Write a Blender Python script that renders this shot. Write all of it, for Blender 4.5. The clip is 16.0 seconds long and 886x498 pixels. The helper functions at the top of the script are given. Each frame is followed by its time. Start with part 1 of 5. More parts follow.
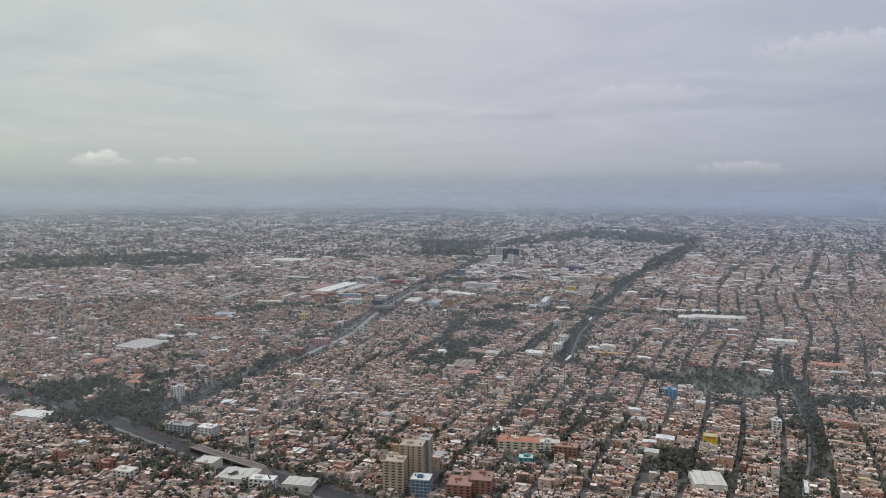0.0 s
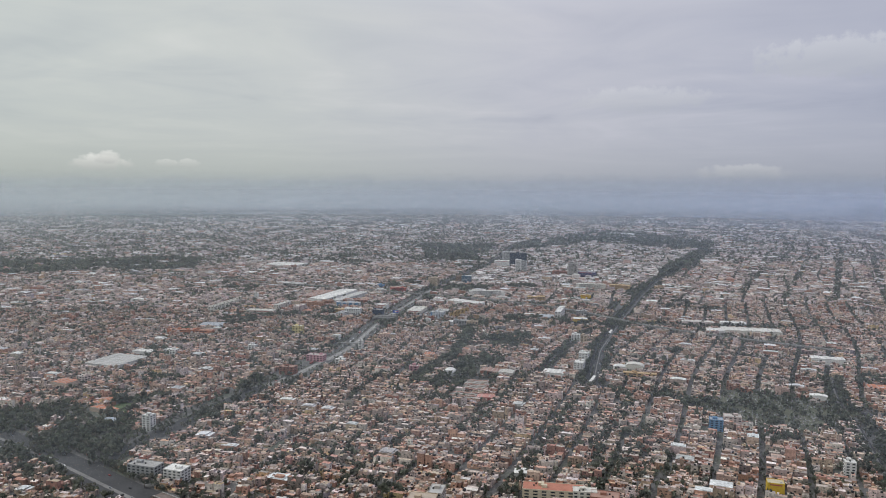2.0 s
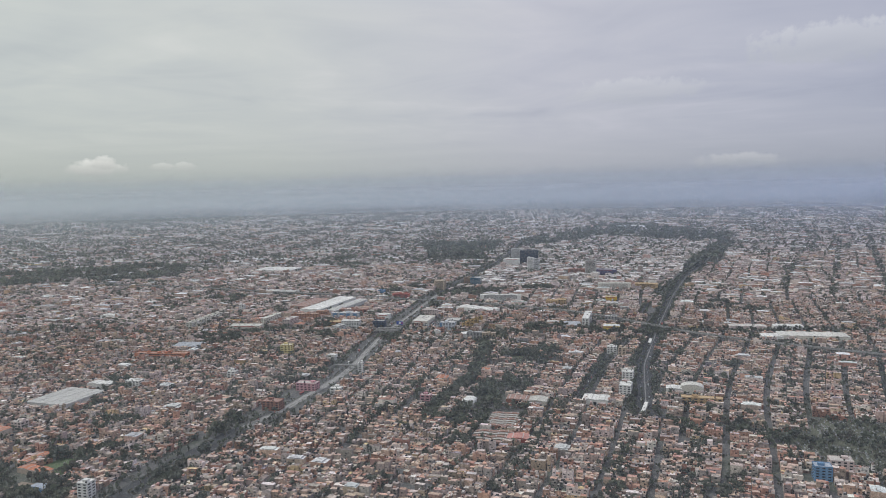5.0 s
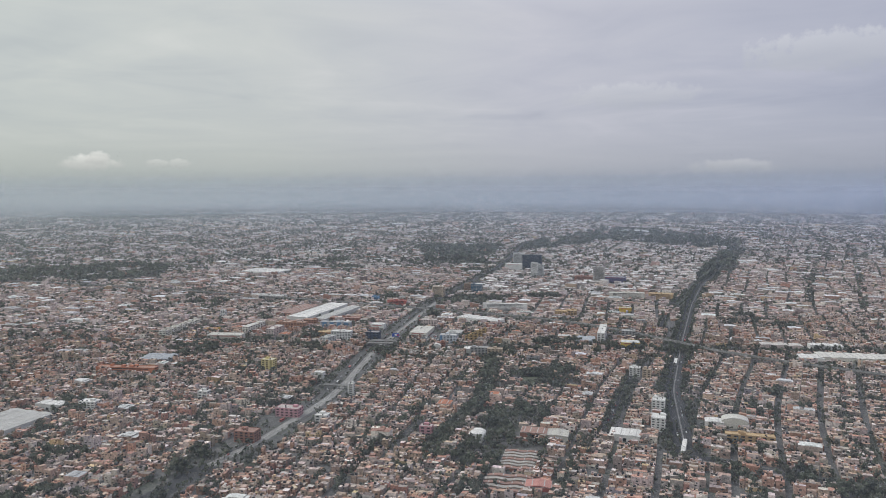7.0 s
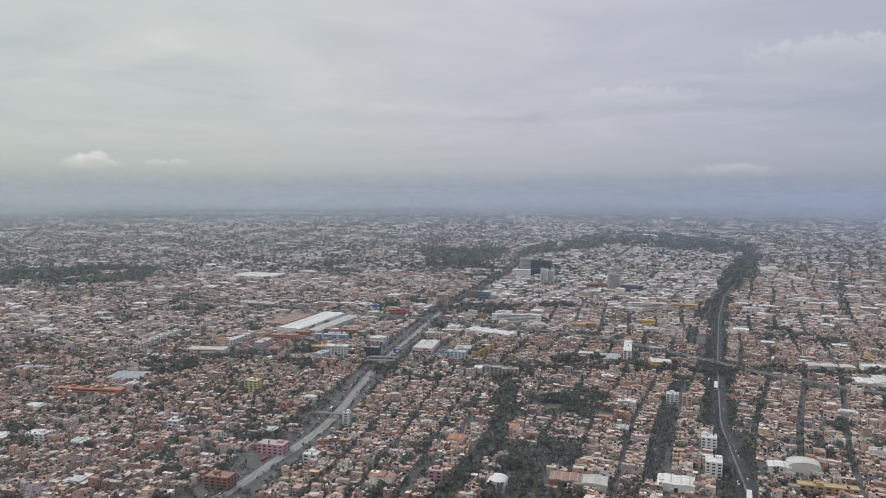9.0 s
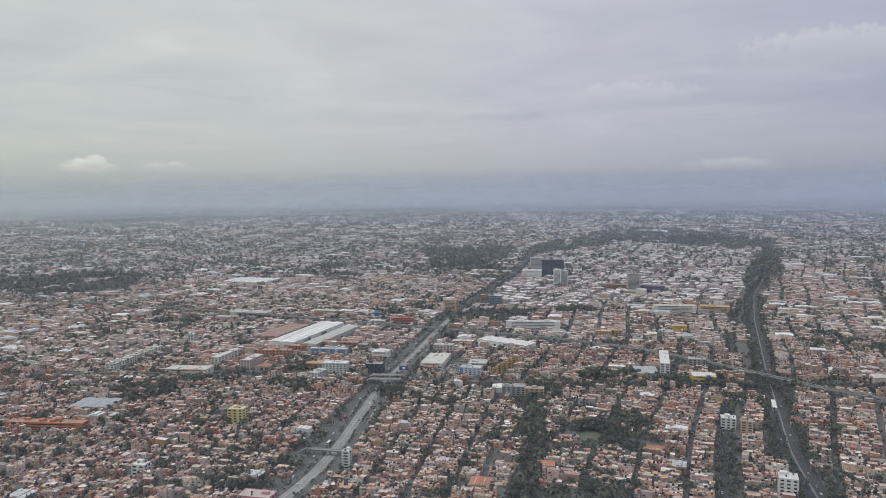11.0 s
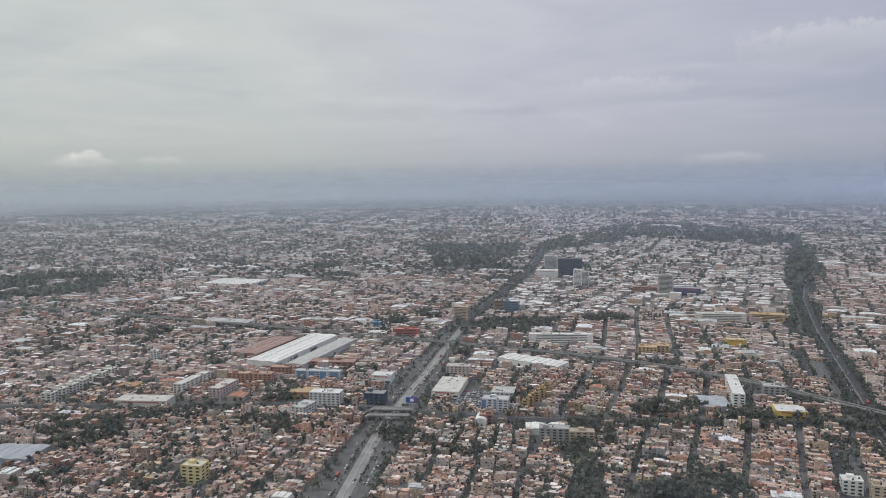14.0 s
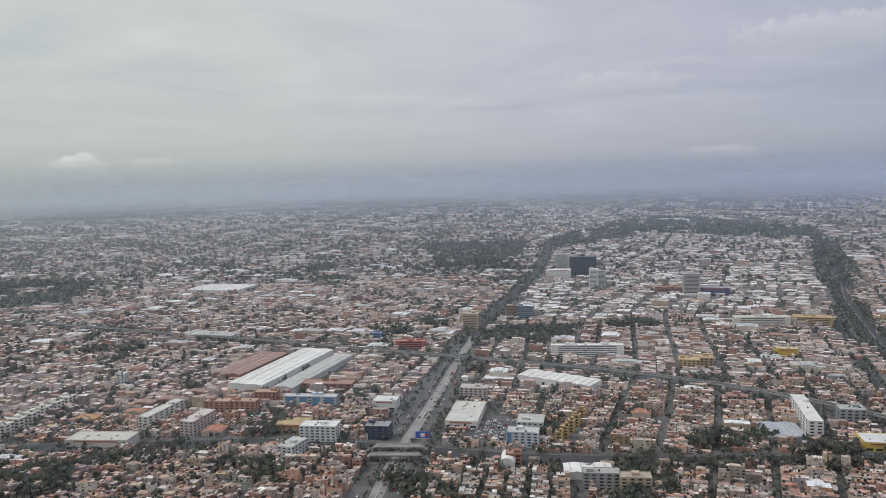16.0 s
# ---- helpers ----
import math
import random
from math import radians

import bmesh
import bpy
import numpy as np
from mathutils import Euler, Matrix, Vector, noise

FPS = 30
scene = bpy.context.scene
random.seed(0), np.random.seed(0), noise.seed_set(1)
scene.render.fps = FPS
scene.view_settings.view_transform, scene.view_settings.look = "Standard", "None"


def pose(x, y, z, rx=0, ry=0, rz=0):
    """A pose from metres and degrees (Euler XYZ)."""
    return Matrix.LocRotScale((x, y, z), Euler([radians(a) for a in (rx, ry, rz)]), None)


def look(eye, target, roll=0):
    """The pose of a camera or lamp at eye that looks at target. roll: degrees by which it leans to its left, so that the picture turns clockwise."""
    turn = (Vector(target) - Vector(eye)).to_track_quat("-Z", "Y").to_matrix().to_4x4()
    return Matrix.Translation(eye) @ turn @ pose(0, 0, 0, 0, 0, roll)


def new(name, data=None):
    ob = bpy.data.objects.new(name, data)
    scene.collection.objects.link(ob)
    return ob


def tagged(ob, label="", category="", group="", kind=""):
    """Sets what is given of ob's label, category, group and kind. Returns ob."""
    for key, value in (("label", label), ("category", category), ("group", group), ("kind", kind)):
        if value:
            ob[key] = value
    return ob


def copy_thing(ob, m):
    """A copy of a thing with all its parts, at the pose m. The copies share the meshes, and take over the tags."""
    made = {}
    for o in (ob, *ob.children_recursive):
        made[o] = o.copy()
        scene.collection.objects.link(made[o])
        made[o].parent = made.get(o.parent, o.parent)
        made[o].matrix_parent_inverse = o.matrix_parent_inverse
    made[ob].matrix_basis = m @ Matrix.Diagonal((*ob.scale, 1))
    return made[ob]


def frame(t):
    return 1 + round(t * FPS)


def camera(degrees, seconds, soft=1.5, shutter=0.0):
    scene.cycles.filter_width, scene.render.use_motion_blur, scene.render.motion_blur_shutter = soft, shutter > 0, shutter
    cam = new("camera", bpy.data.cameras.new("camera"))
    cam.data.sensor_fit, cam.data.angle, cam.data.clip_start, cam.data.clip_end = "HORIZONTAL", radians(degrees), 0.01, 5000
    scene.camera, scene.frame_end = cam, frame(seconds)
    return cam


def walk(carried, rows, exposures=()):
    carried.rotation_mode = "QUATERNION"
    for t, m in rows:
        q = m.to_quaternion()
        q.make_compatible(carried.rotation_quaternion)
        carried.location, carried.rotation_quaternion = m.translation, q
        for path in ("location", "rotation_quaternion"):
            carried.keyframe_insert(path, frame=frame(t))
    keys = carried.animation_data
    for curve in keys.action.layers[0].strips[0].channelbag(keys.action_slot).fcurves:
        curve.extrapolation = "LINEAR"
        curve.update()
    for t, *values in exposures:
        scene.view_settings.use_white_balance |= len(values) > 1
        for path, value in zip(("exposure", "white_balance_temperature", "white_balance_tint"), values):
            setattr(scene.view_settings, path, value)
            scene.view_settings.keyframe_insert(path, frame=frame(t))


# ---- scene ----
# the model stands at 0.48 of the plan's metres throughout
K = 0.48
cam = camera(60.99, 16.0, soft=0.95)

# seconds, place, heading, dip below the level, lean
FLIGHT = [
    (0, (0.0, 0.0, 350.0), 5.37, 5.08, 0.21),
    (0.5, (-0.0, 40.7, 348.4), 5.43, 5.03, 0.62),
    (1, (-0.0, 81.5, 346.8), 5.42, 4.97, 0.84),
    (1.5, (-0.0, 122.3, 345.2), 5.34, 4.89, 0.82),
    (2, (-0.1, 163.0, 343.6), 5.34, 4.91, 0.39),
    (2.5, (-0.1, 203.8, 341.9), 5.33, 4.94, -0.11),
    (3, (-0.1, 244.6, 340.3), 5.34, 4.95, -0.51),
    (3.5, (-0.2, 285.4, 338.6), 5.40, 4.95, -0.67),
    (4, (-0.3, 326.2, 336.9), 5.42, 5.05, -1.21),
    (6.5, (-0.7, 530.3, 328.1), 5.81, 5.20, -0.68),
    (7, (-0.8, 571.2, 326.2), 5.90, 5.09, -0.18),
    (7.5, (-0.9, 612.0, 324.4), 5.90, 5.04, 0.28),
    (8, (-1.0, 652.9, 322.6), 5.93, 4.97, 0.39),
    (8.5, (-1.2, 693.8, 320.7), 5.96, 4.91, 0.44),
    (9, (-1.3, 734.6, 318.8), 6.00, 4.92, 0.27),
    (11.5, (-2.1, 939.2, 309.1), 6.03, 5.09, -0.72),
    (12, (-2.3, 980.1, 307.1), 6.11, 5.16, -0.61),
    (12.5, (-2.5, 1021.1, 305.1), 6.21, 5.20, -0.88),
    (13, (-2.7, 1062.0, 303.1), 6.23, 5.34, -0.46),
    (13.5, (-2.9, 1103.0, 301.0), 6.22, 5.45, -0.51),
    (14, (-3.2, 1143.9, 298.9), 6.31, 5.44, -0.69),
    (14.5, (-3.4, 1184.9, 296.8), 6.39, 5.42, -0.90),
    (15, (-3.6, 1225.9, 294.7), 6.43, 5.48, -1.06),
    (15.5, (-3.9, 1266.9, 292.6), 6.50, 5.53, -1.47),
    (16, (-4.1, 1307.9, 290.5), 6.60, 5.66, -1.57),
]


def aim(eye, heading, dip, lean):
    h, p = radians(heading), radians(dip)
    ahead = Vector((math.sin(h) * math.cos(p), math.cos(h) * math.cos(p), -math.sin(p)))
    return look(eye, Vector(eye) + ahead * 100, lean)


walk(cam, [(t, aim(tuple(K * e for e in eye), heading, dip, lean)) for t, eye, heading, dip, lean in FLIGHT])

# ---- light ----
world = bpy.data.worlds.new("overcast")
scene.world = world
world.use_nodes = True


def node(tree, kind, **values):
    n = tree.nodes.new(kind)
    for key, value in values.items():
        if key in n.inputs:
            n.inputs[key].default_value = value
    return n


def maths(tree, op, a, b=None, clamp=False):
    n = tree.nodes.new("ShaderNodeMath")
    n.operation, n.use_clamp = op, clamp
    for i, v in enumerate((a, b)):
        if v is None:
            continue
        if isinstance(v, (int, float)):
            n.inputs[i].default_value = v
        else:
            tree.links.new(v, n.inputs[i])
    return n.outputs[0]


def mixed(tree, fac, a, b, blend="MIX"):
    n = tree.nodes.new("ShaderNodeMix")
    n.data_type, n.blend_type = "RGBA", blend
    for sock, v in ((n.inputs[0], fac), (n.inputs[6], a), (n.inputs[7], b)):
        if isinstance(v, (int, float)):
            sock.default_value = v
        elif isinstance(v, tuple):
            sock.default_value = (*v, 1)[:4]
        else:
            tree.links.new(v, sock)
    return n.outputs[2]


def ramp(tree, fac, stops):
    n = tree.nodes.new("ShaderNodeValToRGB")
    el = n.color_ramp.elements
    while len(el) < len(stops):
        el.new(0.5)
    for e, (p, c) in zip(el, stops):
        e.position, e.color = p, (*c, 1)[:4] if isinstance(c, tuple) else (c, c, c, 1)
    tree.links.new(fac, n.inputs[0])
    return n.outputs[0]


def vector_maths(tree, op, a, b):
    n = tree.nodes.new("ShaderNodeVectorMath")
    n.operation = op
    tree.links.new(a, n.inputs[0])
    if isinstance(b, tuple):
        n.inputs[1].default_value = b
    else:
        tree.links.new(b, n.inputs[1])
    return n.outputs[0]


def noise_tex(tree, vec, scale, detail=4.0, rough=0.55, distortion=0.0):
    n = tree.nodes.new("ShaderNodeTexNoise")
    n.inputs["Scale"].default_value, n.inputs["Detail"].default_value = scale, detail
    n.inputs["Roughness"].default_value, n.inputs["Distortion"].default_value = rough, distortion
    if vec is not None:
        tree.links.new(vec, n.inputs["Vector"])
    return n.outputs["Fac"]


SUN_HEADING, SUN_HEIGHT = radians(-75), radians(52)


def build_world():
    nt = world.node_tree
    nt.nodes.clear()
    way = nt.nodes.new("ShaderNodeTexCoord").outputs["Generated"]
    sep = nt.nodes.new("ShaderNodeSeparateXYZ")
    nt.links.new(way, sep.inputs[0])
    x, y, z = sep.outputs
    # cloud deck: height over the horizon gives the tone, the heading the tint
    up = ramp(nt, maths(nt, "MULTIPLY", maths(nt, "ADD", z, 0.05), 1.6, True), [
        (0.0, (0.305, 0.340, 0.375)), (0.078, (0.345, 0.376, 0.412)), (0.115, (0.405, 0.430, 0.470)),
        (0.17, (0.460, 0.473, 0.515)), (0.27, (0.505, 0.51, 0.545)), (0.42, (0.545, 0.548, 0.572)), (0.6, (0.67, 0.685, 0.72)), (1.0, (0.85, 0.88, 0.94))])
    side = maths(nt, "ADD", maths(nt, "MULTIPLY", x, 0.95), 0.42, True)
    tint = ramp(nt, side, [(0.0, (1.00, 1.035, 0.93)), (0.30, (1.03, 1.05, 0.97)), (0.62, (0.965, 0.955, 1.0)), (0.82, (0.86, 0.865, 0.95)), (1.0, (0.76, 0.775, 0.89))])
    sky = mixed(nt, 1.0, up, tint, "MULTIPLY")
    # cloud shapes on a flat deck seen in perspective
    lift = maths(nt, "MAXIMUM", maths(nt, "ADD", z, 0.07), 0.03)
    flat = nt.nodes.new("ShaderNodeCombineXYZ")
    nt.links.new(maths(nt, "DIVIDE", x, lift), flat.inputs[0])
    nt.links.new(maths(nt, "DIVIDE", y, lift), flat.inputs[1])
    flat.inputs[2].default_value = 4.7
    soft = noise_tex(nt, flat.outputs[0], 0.42, 3, 0.5, 1.2)
    fine = noise_tex(nt, flat.outputs[0], 1.1, 6, 0.55, 1.4)
    cl = maths(nt, "ADD", maths(nt, "MULTIPLY", soft, 0.65), maths(nt, "MULTIPLY", fine, 0.35))
    shade = ramp(nt, cl, [(0.30, (0.80, 0.815, 0.86)), (0.45, (0.95, 0.955, 0.97)), (0.55, (1.03, 1.025, 1.015)), (0.68, (1.17, 1.14, 1.12))])
    fade = maths(nt, "MULTIPLY", maths(nt, "SUBTRACT", z, 0.01), 12.0, True)
    sky = mixed(nt, maths(nt, "MULTIPLY", fade, 0.85), sky, mixed(nt, 1.0, sky, shade, "MULTIPLY"))
    # a few small cumulus heaps low in the west, and faint hills in the east: heading and height in degrees
    heading = maths(nt, "MULTIPLY", maths(nt, "ARCTAN2", x, y), 57.3)
    height = maths(nt, "MULTIPLY", maths(nt, "ARCSINE", z), 57.3)
    angle = nt.nodes.new("ShaderNodeCombineXYZ")
    nt.links.new(heading, angle.inputs[0])
    nt.links.new(height, angle.inputs[1])
    rough = maths(nt, "SUBTRACT", noise_tex(nt, angle.outputs[0], 1.1, 5, 0.6), 0.5)
    for ch, cz, rw, rh, power in ((-19.1, 1.35, 2.0, 0.62, 0.62), (-18.5, 1.75, 0.9, 0.55, 0.62), (-14.8, 1.35, 0.9, 0.34, 0.28), (-13.3, 1.35, 1.0, 0.38, 0.28), (33.5, 8.6, 7.0, 1.5, 0.26), (20.0, 6.2, 5.0, 1.0, 0.18), (27, 1.0, 3.5, 0.6, 0.2)):
        dx = maths(nt, "DIVIDE", maths(nt, "SUBTRACT", heading, ch), rw)
        dz = maths(nt, "DIVIDE", maths(nt, "SUBTRACT", height, cz), rh)
        r2 = maths(nt, "ADD", maths(nt, "MULTIPLY", dx, dx), maths(nt, "MULTIPLY", dz, dz))
        body = maths(nt, "ADD", maths(nt, "SUBTRACT", 1.0, r2), maths(nt, "MULTIPLY", rough, 2.6))
        body = maths(nt, "MULTIPLY", body, 1.7, True)
        lit = ramp(nt, maths(nt, "ADD", maths(nt, "MULTIPLY", dz, 0.4), 0.5), [(0.15, (0.38, 0.40, 0.41)), (0.50, (0.56, 0.57, 0.56)), (0.8, (0.80, 0.80, 0.78))])
        sky = mixed(nt, maths(nt, "MULTIPLY", body, power), sky, lit)
    # two ranges of faint hills that sink into the haze, the eastern one higher
    for scale, tall, lift, dark in ((0.16, 3.4, -1.45, 0.13), (0.45, 1.7, -0.8, 0.10)):
        east = maths(nt, "MULTIPLY", maths(nt, "ADD", heading, 12.0), 0.018, True)
        hills = maths(nt, "ADD", maths(nt, "ADD", maths(nt, "MULTIPLY", noise_tex(nt, heading, scale, 5, 0.55), tall), lift), east)
        under = maths(nt, "MULTIPLY", maths(nt, "SUBTRACT", hills, height), 4.0, True)
        sunk = maths(nt, "MULTIPLY", maths(nt, "ADD", height, 1.3), 0.7, True)
        sky = mixed(nt, maths(nt, "MULTIPLY", maths(nt, "MULTIPLY", under, sunk), dark), sky, (0.24, 0.29, 0.37))
    clear = nt.nodes.new("ShaderNodeTexSky")
    clear.sky_type, clear.sun_disc = "NISHITA", False
    clear.sun_elevation, clear.sun_rotation = SUN_HEIGHT, SUN_HEADING
    sky = mixed(nt, 0.012, sky, clear.outputs[0])
    back = nt.nodes.new("ShaderNodeBackground")
    nt.links.new(sky, back.inputs[0])
    back.inputs[1].default_value = 1.0
    out = nt.nodes.new("ShaderNodeOutputWorld")
    nt.links.new(back.outputs[0], out.inputs[0])


build_world()
lamp = bpy.data.lights.new("sun", "SUN")
lamp.energy, lamp.angle, lamp.color = 1.5, radians(25), (1.0, 0.985, 0.96)
sun = new("sun", lamp)
sun.matrix_world = look((0, 0, 900), (-900 * math.cos(SUN_HEIGHT) * math.sin(SUN_HEADING), -900 * math.cos(SUN_HEIGHT) * math.cos(SUN_HEADING), 900 - 900 * math.sin(SUN_HEIGHT)))
scene.view_settings.exposure = 0.0


# ---- materials ----
def material(name, colour=None, rough=0.85, tone=False, grain=0.35, grime=0.0, scale=0.15, metal=0.0, bump=0.0, vary=0.0, spec=0.3):
    """Plain or tone-attribute colour, broken up by grain, broad stains and a tone that differs from object to object."""
    m = bpy.data.materials.new(name)
    m.use_nodes = True
    nt = m.node_tree
    b = nt.nodes["Principled BSDF"]
    place = vector_maths(nt, "MULTIPLY", nt.nodes.new("ShaderNodeNewGeometry").outputs["Position"], (1 / K, 1 / K, 1 / K))
    if tone:
        a = nt.nodes.new("ShaderNodeAttribute")
        a.attribute_name = "tone"
        c = a.outputs["Color"]
    else:
        rgb = nt.nodes.new("ShaderNodeRGB")
        rgb.outputs[0].default_value = (*colour, 1)
        c = rgb.outputs[0]
    g = ramp(nt, noise_tex(nt, place, scale * 8, 3, 0.6), [(0.3, 1 - grain), (0.7, 1 + grain * 0.6)])
    c = mixed(nt, 1.0, c, g, "MULTIPLY")
    s = ramp(nt, noise_tex(nt, place, scale, 4, 0.6), [(0.35, 1 - grime), (0.62, 1.0)])
    c = mixed(nt, 1.0, c, s, "MULTIPLY")
    if vary:
        info = nt.nodes.new("ShaderNodeObjectInfo")
        c = mixed(nt, 1.0, c, ramp(nt, info.outputs["Random"], [(0.0, 1 - vary), (1.0, 1 + vary)]), "MULTIPLY")
    nt.links.new(c, b.inputs["Base Color"])
    b.inputs["Roughness"].default_value, b.inputs["Metallic"].default_value = rough, metal
    b.inputs["Specular IOR Level"].default_value = spec
    if bump:
        bn = nt.nodes.new("ShaderNodeBump")
        bn.inputs["Strength"].default_value, bn.inputs["Distance"].default_value = bump, 0.1
        nt.links.new(noise_tex(nt, place, scale * 12, 4), bn.inputs["Height"])
        nt.links.new(bn.outputs[0], b.inputs["Normal"])
    return m


MASONRY = material("painted_masonry", tone=True, grain=0.42, grime=0.2, scale=0.05, bump=0.2)


def leaf_material():
    """Leaves: part of the light passes through them."""
    m = material("foliage", tone=True, grain=0.35, grime=0.2, scale=0.18, rough=0.7)
    nt = m.node_tree
    b = nt.nodes["Principled BSDF"]
    glow, both = nt.nodes.new("ShaderNodeBsdfTranslucent"), nt.nodes.new("ShaderNodeAddShader")
    thin = mixed(nt, 1.0, b.inputs["Base Color"].links[0].from_socket, (0.8, 0.8, 0.75), "MULTIPLY")
    nt.links.new(thin, glow.inputs[0])
    nt.links.new(b.outputs[0], both.inputs[0])
    nt.links.new(glow.outputs[0], both.inputs[1])
    nt.links.new(both.outputs[0], nt.nodes["Material Output"].inputs[0])
    return m


FOLIAGE = leaf_material()
BARK = material("bark", (0.10, 0.075, 0.055), grain=0.4, scale=0.8)
ASPHALT = material("asphalt", (0.056, 0.056, 0.06), grain=0.2, grime=0.25, scale=0.05)
CONCRETE = material("concrete", (0.34, 0.335, 0.32), grain=0.18, grime=0.3, scale=0.08)
PANE = material("window_glass", (0.035, 0.042, 0.05), rough=0.15, grain=0.2, spec=0.6, vary=0.5)


def ground_material():
    m = bpy.data.materials.new("city_ground")
    m.use_nodes = True
    nt = m.node_tree
    b = nt.nodes["Principled BSDF"]
    place = vector_maths(nt, "MULTIPLY", nt.nodes.new("ShaderNodeNewGeometry").outputs["Position"], (1 / K, 1 / K, 1 / K))
    fine = noise_tex(nt, place, 0.25, 5, 0.7)
    broad = noise_tex(nt, place, 0.012, 5, 0.6)
    c = ramp(nt, fine, [(0.30, (0.055, 0.055, 0.058)), (0.48, (0.085, 0.083, 0.084)), (0.60, (0.13, 0.124, 0.12)), (0.74, (0.22, 0.205, 0.195))])
    green = ramp(nt, fine, [(0.35, (0.055, 0.063, 0.048)), (0.6, (0.09, 0.098, 0.07)), (0.75, (0.15, 0.14, 0.115))])
    c = mixed(nt, ramp(nt, broad, [(0.52, 0.0), (0.62, 0.75)]), c, green)
    nt.links.new(c, b.inputs["Base Color"])
    b.inputs["Roughness"].default_value = 0.9
    return m


GROUND = ground_material()


# ---- mesh helpers ----
def quads_mesh(name, verts, faces, tones=None, mats=(MASONRY,), index=None):
    """A mesh from arrays: points, quads, and a colour for each quad."""
    me = bpy.data.meshes.new(name)
    n = len(faces)
    me.vertices.add(len(verts))
    me.vertices.foreach_set("co", np.ascontiguousarray(np.asarray(verts) * K, np.float32).ravel())
    me.loops.add(n * 4)
    me.loops.foreach_set("vertex_index", np.ascontiguousarray(faces, np.int32).ravel())
    me.polygons.add(n)
    me.polygons.foreach_set("loop_start", np.arange(n, dtype=np.int32) * 4)
    for m in mats:
        me.materials.append(m)
    if index is not None:
        me.polygons.foreach_set("material_index", np.ascontiguousarray(index, np.int32))
    me.polygons.foreach_set("use_smooth", np.zeros(n, bool))
    me.update(calc_edges=True)
    if tones is not None:
        at = me.attributes.new("tone", "FLOAT_COLOR", "FACE")
        rgba = np.ones((n, 4), np.float32)
        rgba[:, :3] = tones
        at.data.foreach_set("color", rgba.ravel())
    return me


BOX_FACES = np.array([(4, 5, 6, 7), (0, 1, 5, 4), (1, 2, 6, 5), (2, 3, 7, 6), (3, 0, 4, 7)])


def boxes(cx, cy, z0, z1, hw, hd, head, taper=1.0):
    """Arrays of upright boxes, turned by head (radians clockwise from north), with no bottoms: points (n, 8, 3)."""
    n = len(cx)
    su = np.array([-1, 1, 1, -1, -1, 1, 1, -1.0])
    sv = np.array([-1, -1, 1, 1, -1, -1, 1, 1.0])
    k = np.array([1, 1, 1, 1, taper, taper, taper, taper])
    u, w = hw[:, None] * su * k, hd[:, None] * sv * k
    c, s = np.cos(head)[:, None], np.sin(head)[:, None]
    out = np.empty((n, 8, 3))
    out[:, :, 0] = cx[:, None] + u * c + w * s
    out[:, :, 1] = cy[:, None] - u * s + w * c
    out[:, :4, 2], out[:, 4:, 2] = z0[:, None], z1[:, None]
    return out


class Heap:
    """Gathers boxes and loose quads with their colours, for one big mesh."""

    def __init__(self):
        self.v, self.f, self.t, self.n = [], [], [], 0

    def add(self, verts, faces, tones):
        self.v.append(verts.reshape(-1, 3)), self.f.append(faces.reshape(-1, 4) + self.n), self.t.append(tones.reshape(-1, 3))
        self.n += verts.size // 3

    def boxes(self, pts, roof, wall):
        n = len(pts)
        if n == 0:
            return
        faces = BOX_FACES[None] + (np.arange(n) * 8)[:, None, None]
        tones = np.repeat(wall[:, None, :], 5, 1)
        tones[:, 0] = roof
        self.add(pts, faces, tones)

    def made(self, name, mats):
        return new(name, quads_mesh(name, np.concatenate(self.v), np.concatenate(self.f), np.concatenate(self.t), mats))


# ---- the plan ----
AVENUE_SOUTH = [(-330, 1085), (-312, 1150), (-238, 1330), (-184, 1440), (-138, 1515)]
AVENUE = [(-184, 1440), (-138, 1515), (-97, 1610), (-58, 1700), (-34, 1790), (2, 1960), (24, 2051), (58, 2159), (95, 2276), (140, 2430), (174, 2540), (204, 2633)]
AVENUE_FAR = [(174, 2540), (204, 2633), (252, 2765), (375, 3072), (490, 3358), (621, 3750), (810, 4400)]
AVENUE_LINE = AVENUE_SOUTH[:-2] + AVENUE[:-2] + AVENUE_FAR + [(1250, 6200)]
TREE_AVENUE = [(378, 1415), (473, 1680), (632, 2015), (857, 2470), (1035, 2800), (1240, 3120), (1505, 3580), (1780, 4010)]
VIADUCT = [(-1900, 3500), (-900, 3040), (-560, 2870), (-371, 2755), (-144, 2627), (6, 2532), (141, 2451), (223, 2397), (302, 2350), (396, 2281), (480, 2202), (535, 2130), (580, 2050), (630, 1955), (650, 1910), (718, 1825), (800, 1745), (960, 1600)]
CROSS_STREET = [(-900, 2230), (-417, 2172), (-85, 2135), (30, 2090), (160, 2035), (300, 2002), (506, 1968), (760, 1930), (1100, 1860)]
SOUTH_ROAD = [(-1300, 1830), (-640, 1300), (-505, 1212), (-380, 1104), (-270, 1000), (-120, 872), (60, 730)]
STREET_A = [(84, 1474), (165, 1640), (228, 1900), (256, 2010)]
STREET_B = [(305, 1500), (464, 1815), (600, 2066), (735, 2334), (900, 2640)]
RAIL_ROAD = [(420, 660), (475, 770), (545, 870), (600, 960), (708, 1190), (730, 1260), (820, 1420)]
STREET_C = [(378, 1415), (470, 1330), (600, 1240), (730, 1215), (1000, 1180)]
